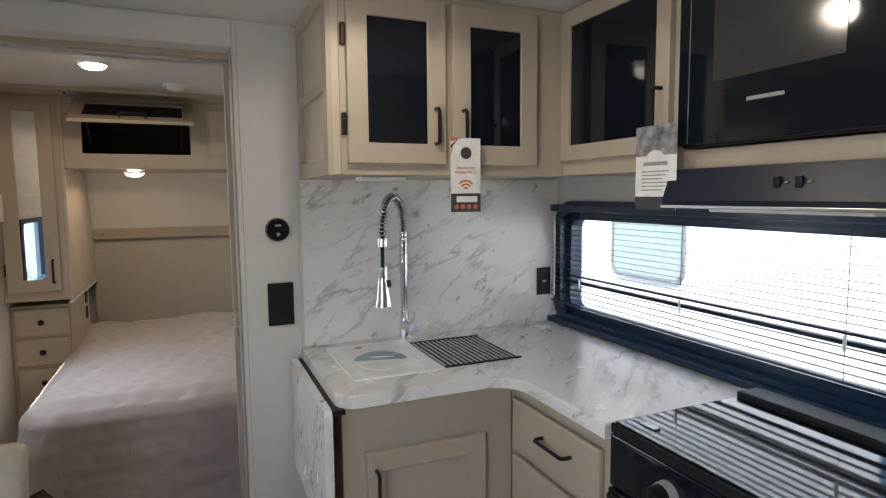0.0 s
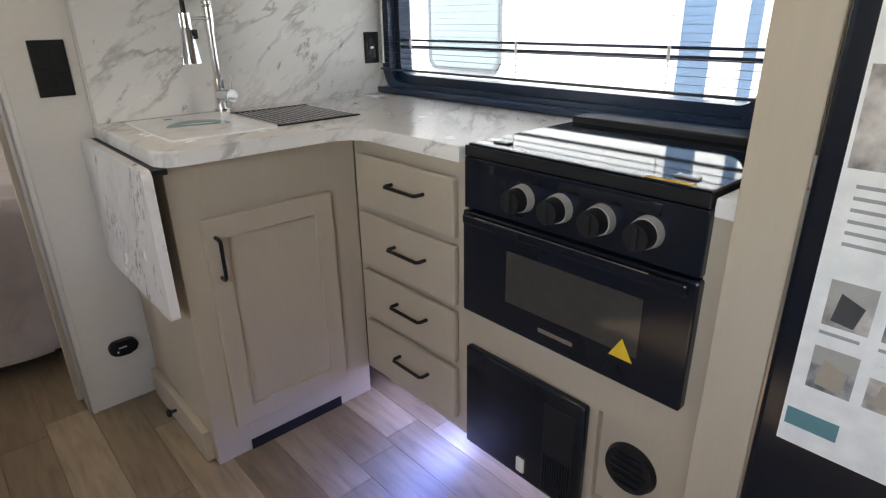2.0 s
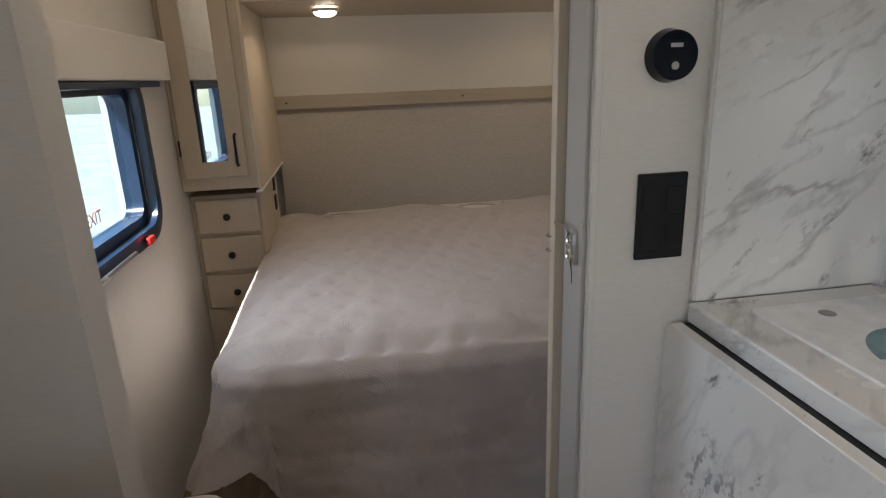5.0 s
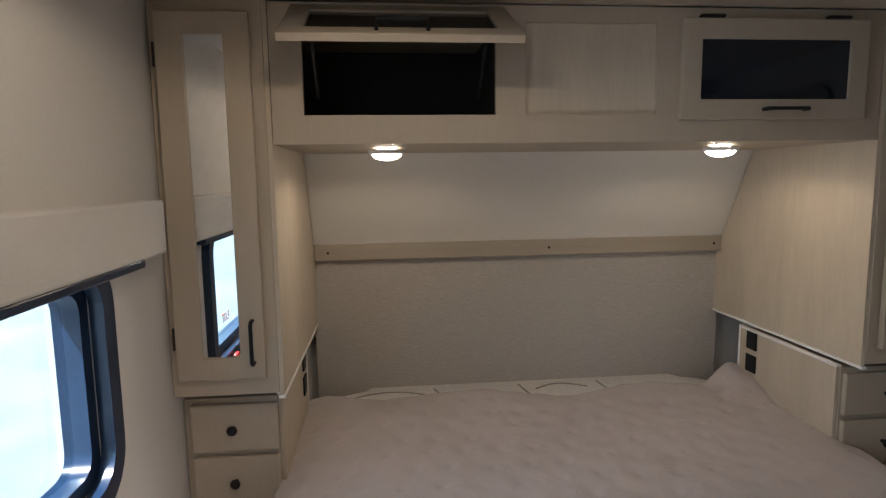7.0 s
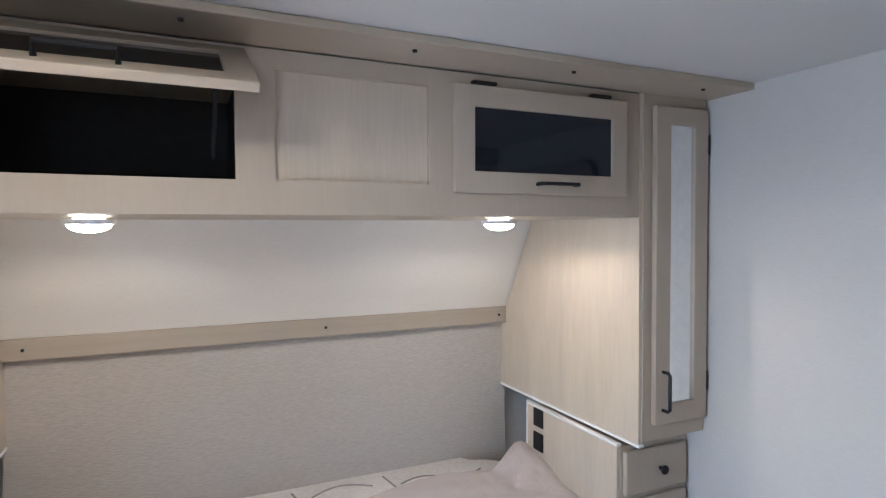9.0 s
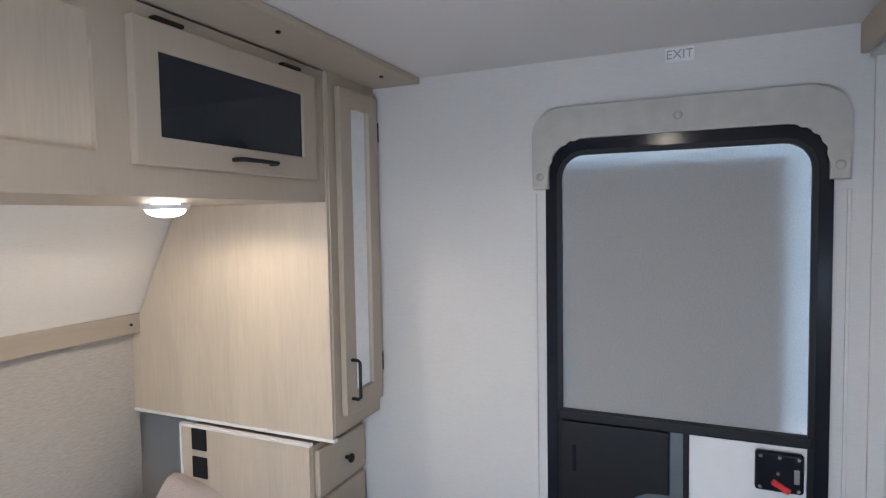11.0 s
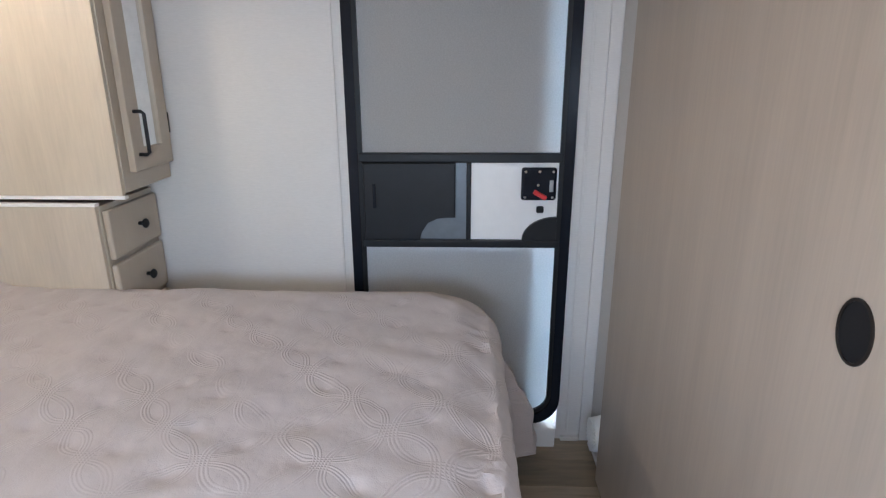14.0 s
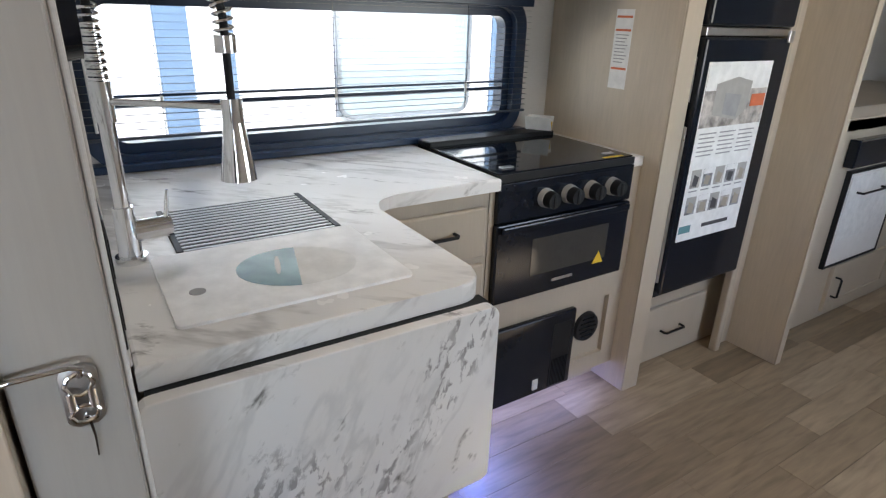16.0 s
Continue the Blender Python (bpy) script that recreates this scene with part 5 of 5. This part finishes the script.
hood = thing("range_hood", (1.2, 0.66, 1.40), "flat black range hood under the microwave shelf", "range hood")
prof = [(1.389, 1.412), (1.389, 1.501), (1.050, 1.501), (1.024, 1.430), (1.031, 1.412)]
b = bmesh.new()
lo = [b.verts.new((x, 0.362, z)) for x, z in prof]
hi = [b.verts.new((x, 0.988, z)) for x, z in prof]
b.faces.new(lo)
b.faces.new(hi[::-1])
for i in range(5):
    j = (i + 1) % 5
    b.faces.new((lo[i], hi[i], hi[j], lo[j]))
bmesh.ops.recalc_face_normals(b, faces=b.faces)
part("hood_body", b, M_HOOD, hood)
part("lower_lip", box(1.019, 1.0250, 0.364, 0.988, 1.412, 1.419, 0.001), M_STEEL, hood, "bright lower lip")
part("light_cover", box(1.10, 1.20, 0.56, 0.92, 1.402, 1.4118, 0.003), M_OFF, hood, "pale lamp cover")
for y in (0.655, 0.700):
    part("switch", box(1.030, 1.038, y - 0.007, y + 0.007, 1.455, 1.478, 0.002), M_BLACK, hood, "black rocker switch")
    part("switch_mark", box(1.0330, 1.0360, y - 0.004 - 0.02, y + 0.004 - 0.02, 1.464, 1.468), M_INK, hood)

# hanging tags
t1 = thing("hanging_tag", (0.737, 1.44, 1.40), "white door-hanger card with orange print hung on a handle", "tag")
mt1 = facing("-y", 1.4360, 0.736, 1.502)
part("card", plate([(-0.047, -0.105), (0.047, -0.105), (0.047, 0.105), (-0.047, 0.105)], mt1, 0.0012), M_PAPER, t1)
mt1 = facing("-y", 1.4347, 0.736, 1.502)


def flat(parent, name, m, x0, x1, y0_, y1_, mat, d=0.0006, label=""):
    return part(name, plate([(x0, y0_), (x1, y0_), (x1, y1_), (x0, y1_)], m, d), mat, parent, label)


flat(t1, "foot_band", mt1, -0.047, 0.047, -0.105, -0.052, M_DARKINK)
part("hole", rod(bmesh.new(), (0.737, 1.4347, 1.565), (0.737, 1.4340, 1.565), 0.017, None, 24), M_DARKINK, t1)
for i in range(3):
    part("stripe", plate([(-0.047, 0.105 - i * 0.02), (-0.047, 0.094 - i * 0.02), (-0.010 - i * 0.012, 0.105)], mt1, 0.0005), M_ORANGE if i != 1 else M_DARKINK, t1)
for txt, z, s in (("Experience", 0.022, 0.013), ("Mobile Wi-Fi.", 0.008, 0.013)):
    lettering("print", txt, mt1 @ Matrix.Translation((0, z, 0.0006)), s, M_ORANGE, t1, "orange words")
for r in (0.010, 0.020, 0.030):
    pts = [(r * math.cos(radians(a)), -0.043 + r * math.sin(radians(a))) for a in range(40, 141, 10)]
    pts += [((r - 0.005) * math.cos(radians(a)), -0.043 + (r - 0.005) * math.sin(radians(a))) for a in range(140, 39, -10)]
    part("signal_arc", plate(pts, mt1, 0.0005), M_ORANGE, t1)
flat(t1, "name_block", mt1 @ Matrix.Translation((0, 0, 0.0007)), -0.030, 0.036, -0.077, -0.060, M_PAPER)
for i in range(4):
    part("icon", rod(bmesh.new(), (0.706 + i * 0.020, 1.4341, 1.412), (0.706 + i * 0.020, 1.4335, 1.412), 0.007, None, 14), M_ORANGE, t1)
t1.location.x -= 0.015
t2 = thing("hanging_tag", (1.04, 1.02, 1.40), "white welcome card with a dark photo top, on a handle", "tag")
mt2 = facing("-x", 1.0420, 1.030, 1.508)
flat(t2, "card", mt2, -0.068, 0.068, -0.103, 0.103, M_PAPER, 0.0012)
mt2 = facing("-x", 1.0406, 1.030, 1.508)
flat(t2, "photo", mt2, -0.068, 0.068, 0.030, 0.103, M_PHOTO2)
flat(t2, "foot_band", mt2, -0.068, 0.068, -0.103, -0.070, M_DARKINK)
flat(t2, "print_heading", mt2, -0.040, 0.040, 0.006, 0.015, M_INK, 0.0005)
for i in range(6):
    flat(t2, "print_line", mt2, -0.045, 0.045 - 0.01 * (i % 3), -0.010 - i * 0.009, -0.007 - i * 0.009, M_INK, 0.0004)
part("badge", plate([(0.026 * math.cos(radians(a)), 0.030 + 0.013 * math.sin(radians(a))) for a in range(0, 360, 15)], facing("-x", 1.0399, 1.030, 1.508), 0.0005), M_PAPER, t2)

# wall fittings on the partition
th = thing("thermostat", (0.259, 1.955, 1.335), "round black thermostat with a dark screen", "thermostat")
part("body", rod(bmesh.new(), (0.259, 1.9565, 1.333), (0.259, 1.936, 1.333), 0.041, 0.037, 36), M_GLOSS, th, "", True)
part("screen", box(0.243, 0.275, 1.9350, 1.9358, 1.338, 1.356), M_BGLASS, th, "dark glossy screen")
part("readout", box(0.249, 0.269, 1.9342, 1.9349, 1.345, 1.351), M_INK, th, "dim digits bar")
part("button", rod(bmesh.new(), (0.259, 1.9358, 1.318), (0.259, 1.9345, 1.318), 0.006, None, 14), M_INK, th)
sw = thing("switch_panel", (0.262, 1.955, 1.0), "flat black double switch plate", "switch")
part("plate", box(0.219, 0.305, 1.948, 1.9565, 1.003, 1.150, 0.002), M_BLACK, sw)
for x in (0.241, 0.283):
    for z in (1.045, 1.105):
        part("button", box(x - 0.014, x + 0.014, 1.9465, 1.9482, z - 0.022, z + 0.022, 0.001), M_BLACK, sw)
us = thing("usb_socket", (0.264, 1.955, 0.2), "oval black socket low on the partition", "socket")
part("body", plate(rounded(0.088, 0.052, 0.0259, 8), facing("-y", 1.9565, 0.264, 0.205), 0.022, 0.006), M_GLOSS, us, "", True)
part("slot", box(0.248, 0.272, 1.9335, 1.9346, 0.207, 0.212), M_INK, us)
part("led_dot", rod(bmesh.new(), (0.244, 1.9346, 0.196), (0.244, 1.934, 0.196), 0.003, None, 10), M_WHITE, us)
ou = thing("power_outlet", (1.32, 1.945, 1.0), "black double socket with a white test button, on the backsplash", "outlet")
part("plate", box(1.287, 1.352, 1.9405, 1.9463, 1.030, 1.143, 0.003), M_BLACK, ou)
part("insert", box(1.303, 1.336, 1.9385, 1.9408, 1.048, 1.125, 0.002), M_GLOSS, ou)
part("test_button", box(1.312, 1.327, 1.9375, 1.9386, 1.083, 1.091), M_WHITE, ou)

# fridge and its tall housing
fh = thing("fridge_housing", (1.1, -0.05, 0), "tall light oak housing round the fridge with one drawer below", "cabinet")
part("side_panel", box(0.806, 1.390, 0.302, 0.3300, 0.0, 2.010, 0.002), M_PANEL, fh)
part("stile", box(0.798, 0.8055, 0.246, 0.3300, 0.0, 2.010, 0.002), M_CAB, fh)
part("stile_return", box(0.806, 0.90, 0.246, 0.2535, 0.0, 2.010), M_CAB, fh)
part("base", box(0.895, 1.390, -0.389, 0.301, 0.0, 0.335, 0.002), M_CAB, fh)
fd = slab_drawer(fh, "-x", 0.895, -0.238, 0.205, 0.025, 0.268, 0.02)
pull(fd, (0.875, -0.080, 0.150), (0.875, 0.042, 0.150), (-0.028, 0, 0))
part("top_filler", box(0.895, 1.390, -0.389, 0.301, 1.82, 2.010), M_CAB, fh)
part("post", box(0.792, 0.826, -0.290, -0.254, 0.0, 2.010, 0.006), M_CAB, fh, "rounded beige corner post")
part("filler_panel", box(0.827, 0.835, -0.389, -0.2905, 0.0, 2.010), M_PANEL, fh)
fr = thing("fridge", (1.1, -0.07, 0.337), "black two-door fridge with a paper poster taped to it", "fridge")
part("case", box(0.861, 1.385, -0.247, 0.240, 0.338, 1.815), M_BLACK, fr)
part("lower_door", box(0.776, 0.8605, -0.245, 0.238, 0.405, 1.300, 0.008), M_GLOSS, fr, "glossy black lower door")
part("upper_door", box(0.776, 0.8605, -0.245, 0.238, 1.335, 1.805, 0.008), M_GLOSS, fr, "glossy black freezer door")
part("door_grip", box(0.790, 0.860, -0.240, 0.230, 1.304, 1.331, 0.003), M_STEEL, fr, "grey grip strip")
part("hinge_cap", box(0.766, 0.7755, -0.240, -0.208, 1.285, 1.325, 0.003), M_STEEL, fr)
part("side_trim", box(0.790, 0.804, 0.2382, 0.2440, 0.45, 1.02, 0.002), M_STEEL, fr, "bright vertical trim strip")
part("edge_label", box(0.800, 0.830, 0.2382, 0.2392, 1.10, 1.24), M_PAPER, fr)
ps = thing("poster", (0.775, 0.025, 0.608), "white paper poster with caravan photos, taped to the fridge door", "poster")
mp = facing("-x", 0.7755, 0.025, 0.917)
flat(ps, "sheet", mp, -0.182, 0.182, -0.309, 0.309, M_PAPER, 0.0010)
mp = facing("-x", 0.7744, 0.025, 0.917) @ Matrix.Scale(0.93, 4)
flat(ps, "photo", mp, -0.190, 0.190, 0.105, 0.318, M_PHOTO)
big = mp @ Matrix.Translation((0, 0, 0.0008))
flat(ps, "photo_sky", big, -0.190, 0.190, 0.235, 0.318, M_PAPER, 0.0003)
part("photo_trailer", plate([(-0.13, 0.15), (0.02, 0.125), (0.075, 0.16), (0.085, 0.262), (-0.01, 0.280), (-0.13, 0.258)], big @ Matrix.Translation((0, 0, 0.0005)), 0.0003), M_DIAL, ps)
part("photo_shadow", plate([(-0.07, 0.150), (0.02, 0.135), (0.03, 0.215), (-0.07, 0.225)], big @ Matrix.Translation((0, 0, 0.0010)), 0.0003), M_INK, ps)
flat(ps, "orange_badge", mp @ Matrix.Translation((0, 0, 0.0024)), 0.095, 0.185, 0.17, 0.215, M_ORANGE, 0.0004)
for c in range(5):
    for r_, y_ in enumerate((-0.085, -0.19)):
        xa, xb = -0.175 + c * 0.072, -0.118 + c * 0.072
        ph = flat(ps, "photo", mp, xa, xb, y_ - 0.035, y_ + 0.035, M_PHOTO2 if (c + r_) % 2 else M_PHOTO)
        up = mp @ Matrix.Translation((0, 0, 0.0008))
        flat(ph, "photo_wall", up, xa, xb, y_ + 0.006 + 0.008 * (c % 2), y_ + 0.035, M_PAPER if c % 2 else M_DIAL, 0.0003)
        part("photo_object", plate([(xa + 0.010, y_ - 0.026), (xb - 0.018 + 0.006 * r_, y_ - 0.030), (xb - 0.010, y_ + 0.004), (xa + 0.016, y_ + 0.018 - 0.01 * (c % 2))], up @ Matrix.Translation((0, 0, 0.0005)), 0.0003), M_DARKINK if (c + r_) % 3 == 0 else M_TRIM, ph)
for i in range(6):
    for c in range(3):
        flat(ps, "print_line", mp, -0.175 + c * 0.12, -0.075 + c * 0.12 - 0.01 * (i % 2), 0.080 - i * 0.016, 0.085 - i * 0.016, M_INK, 0.0004)
for c in range(5):
    flat(ps, "print_line", mp, -0.175 + c * 0.072, -0.125 + c * 0.072, -0.135, -0.130, M_INK, 0.0004)
flat(ps, "teal_band", mp, -0.190, -0.120, -0.300, -0.270, M_TEAL)
flat(ps, "logo_bar", mp, -0.05, 0.12, -0.290, -0.275, M_DARKINK)
nt = thing("safety_notice", (1.0, 0.352, 1.15), "narrow white safety notice on the fridge housing's side", "notice")
mn = facing("+y", 0.3302, 1.035, 1.248)
flat(nt, "sheet", mn, -0.038, 0.038, -0.128, 0.128, M_PAPER, 0.0008)
mn = facing("+y", 0.3312, 1.035, 1.248)
for y_ in (0.104, 0.062, -0.062):
    flat(nt, "red_line", mn, -0.033, 0.033, y_ - 0.003, y_ + 0.004, M_ORANGE, 0.0004)
for i in range(9):
    flat(nt, "print_line", mn, -0.028, 0.026 - 0.006 * (i % 3), 0.046 - i * 0.011, 0.049 - i * 0.011, M_INK, 0.0004)

# tall panel and media cabinet beyond the fridge
tpn = tagged(finish("tall_end_panel", box(0.604, 1.390, -0.425, -0.3900, 0.0, 2.010, 0.002), M_PANEL), "tall light oak end panel beside the fridge", "panel")
part("front_edge", box(0.596, 0.6035, -0.427, -0.3880, 0.0, 2.010, 0.002), M_CAB, tpn, "paler beige edge band")
mc = thing("media_cabinet", (1.0, -1.2, 0), "beige cabinet with a black appliance strip and paper-covered door", "cabinet")
part("body", box(0.735, 1.390, -2.20, -0.456, 0.0, 0.985, 0.003), M_CAB, mc)
part("top_board", box(0.715, 1.390, -2.20, -0.456, 0.996, 1.044, 0.004), M_TRIM, mc, "taupe top board")
part("shelf_board", box(0.735, 0.760, -2.20, -0.456, 0.935, 0.9955, 0.003), M_CAB, mc)
part("black_panel", box(0.690, 0.734, -1.55, -0.80, 0.785, 0.905, 0.006), M_GLOSS, mc, "black appliance strip")
part("bright_edge", box(0.688, 0.6925, -1.54, -0.81, 0.899, 0.905, 0.001), M_STEEL, mc)
dm = part("door", rect_frame(facing("-x", 0.735, -1.12, 0.528), 0.52, 0.465, 0.012, 0.012, 0.012, 0.012, 0.022), M_BLACK, mc, "black-framed pale door")
part("panel", box(0.7165, 0.734, -1.367, -0.873, 0.309, 0.747), M_WHITE, dm, "pale door panel")
part("paper_cover", box(0.7125, 0.7145, -1.33, -0.885, 0.43, 0.735), M_PAPER, dm, "white paper sheet over the door")
pull(dm, (0.712, -1.20, 0.655), (0.712, -0.965, 0.655), (-0.026, 0, 0))
lower = shaker(mc, "-x", 0.735, -1.62, -0.99, 0.04, 0.285, None, 0.05, 0.02)
pull(lower, (0.715, -1.03, 0.12), (0.715, -1.03, 0.22), (-0.028, 0, 0))
part("upper_back", box(1.30, 1.390, -2.20, -0.456, 1.0445, 2.010), M_WALL, mc, "pale upper back wall")

# dinette seat by the doorway
st = thing("dinette_seat", (-0.64, 1.5, 0), "cream leatherette dinette seat with grey panelled backrest beside the doorway", "seat")
part("base", box(XL + 0.004, -0.44, 1.12, 1.86, 0.0, 0.30, 0.006), M_CAB, st)
part("seat_cushion", box(XL + 0.004, -0.425, 1.10, 1.66, 0.301, 0.45, 0.035, 4), M_CREAM, st, "cream seat cushion", True)
mb = Matrix.Translation((0, 1.650, 0.44)) @ Matrix.Rotation(radians(-14), 4, "X")
b = box(XL + 0.006, -0.440, -0.055, 0.055, 0.0, 0.370, 0.032, 4)
b.transform(mb)
bk2 = part("backrest", b, M_CREAM, st, "cream backrest", True)
b = box(XL + 0.050, -0.500, -0.066, -0.050, 0.04, 0.312, 0.006, 3)
b.transform(mb)
part("grey_panel", b, M_GREYC, bk2, "dark grey inset panel", True)
cx0, cx1, c0, c1 = XL + 0.045, -0.494, 0.035, 0.318
b = tube([mb @ Vector(p) for p in ((cx0, -0.058, c0), (cx0, -0.058, c1), (cx1, -0.058, c1), (cx1, -0.058, c0))], 0.006, 8)
part("piping", b, M_CREAM, bk2, "cream piping", True)

# ---- outside ----
setting("ground", box(-60, 60, -60, 60, -0.95, -0.85), M_GROUND, "pale concrete dealer's lot", "ground")


def trailer(x0, x1, y0, y1, face, wins, posts, label):
    t = thing("travel_trailer", ((x0 + x1) / 2, (y0 + y1) / 2, -0.85), label, "trailer")
    part("body", box(x0, x1, y0, y1, -0.45, 2.35, 0.06, 3), M_OUTW, t)
    fx = x0 if face == "-x" else x1
    s = -1 if face == "-x" else 1
    for u0, u1, z0, z1 in wins:
        w = part("window", plate(rounded(u1 - u0, z1 - z0, 0.07), facing(face, fx, (u0 + u1) / 2, (z0 + z1) / 2), 0.012), M_OUTWIN, t, "tinted rounded window")
        part("frame", ring(rounded(u1 - u0 + 0.05, z1 - z0 + 0.05, 0.09), rounded(u1 - u0, z1 - z0, 0.07), facing(face, fx, (u0 + u1) / 2, (z0 + z1) / 2), 0.02), M_GREYFRAME, w)
    for u0, u1, z0, z1 in posts:
        part("decal", box(*sorted((fx, fx + s * 0.006)), u0, u1, z0, z1), M_OUTB, t, "blue-grey decal")
    for u in (y0 + (y1 - y0) * 0.4, y0 + (y1 - y0) * 0.52):
        part("wheel", rod(bmesh.new(), (fx - s * 0.02, u, -0.53), (fx - s * 0.25, u, -0.53), 0.32, None, 24), M_BLACK, t)
    return t


trailer(2.95, 5.2, -3.5, 6.5, "-x", [(2.78, 3.45, 0.86, 1.37), (-0.35, 0.55, 0.75, 1.40)], [(1.37, 1.53, -0.4, 2.3), (1.15, 1.21, -0.4, 2.3), (-0.65, -0.55, -0.4, 2.3)], "white travel trailer parked beside, with tinted windows")
trailer(-12.5, -9.8, 2.0, 18.0, "+x", [(7.5, 8.4, 0.5, 1.2), (12.0, 13.0, 0.5, 1.2)], [(5.5, 14.0, 1.45, 1.52), (7.0, 15.0, 1.62, 1.70), (9.0, 16.0, 1.28, 1.34)], "white travel trailer across the lot with blue swooping stripes")

# ---- floor planks ----
rng = random.Random(4)
PW, PL = 0.127, 0.61
pm = bpy.data.meshes.new("plank")
b = box(0, PW - 0.0008, 0, PL - 0.0008, -0.004, 0, 0.0006, 1)
b.to_mesh(pm)
b.free()
pm.materials.append(M_FLOOR)
nx = int((XR - XL) / PW) + 1
for i in range(nx + 1):
    y = YB - rng.random() * PL
    x = XL + i * PW
    while y < YF:
        lo_, hi_ = max(y, YB), min(y + PL, YF)
        wide = min(PW, XR - x)
        if hi_ - lo_ > 0.02 and wide > 0.02:
            pl = new("plank", pm)
            pl.location, pl.scale = (x, lo_, 0), (wide / PW, (hi_ - lo_) / PL, 1)
            pl.parent = floor
        y += PL
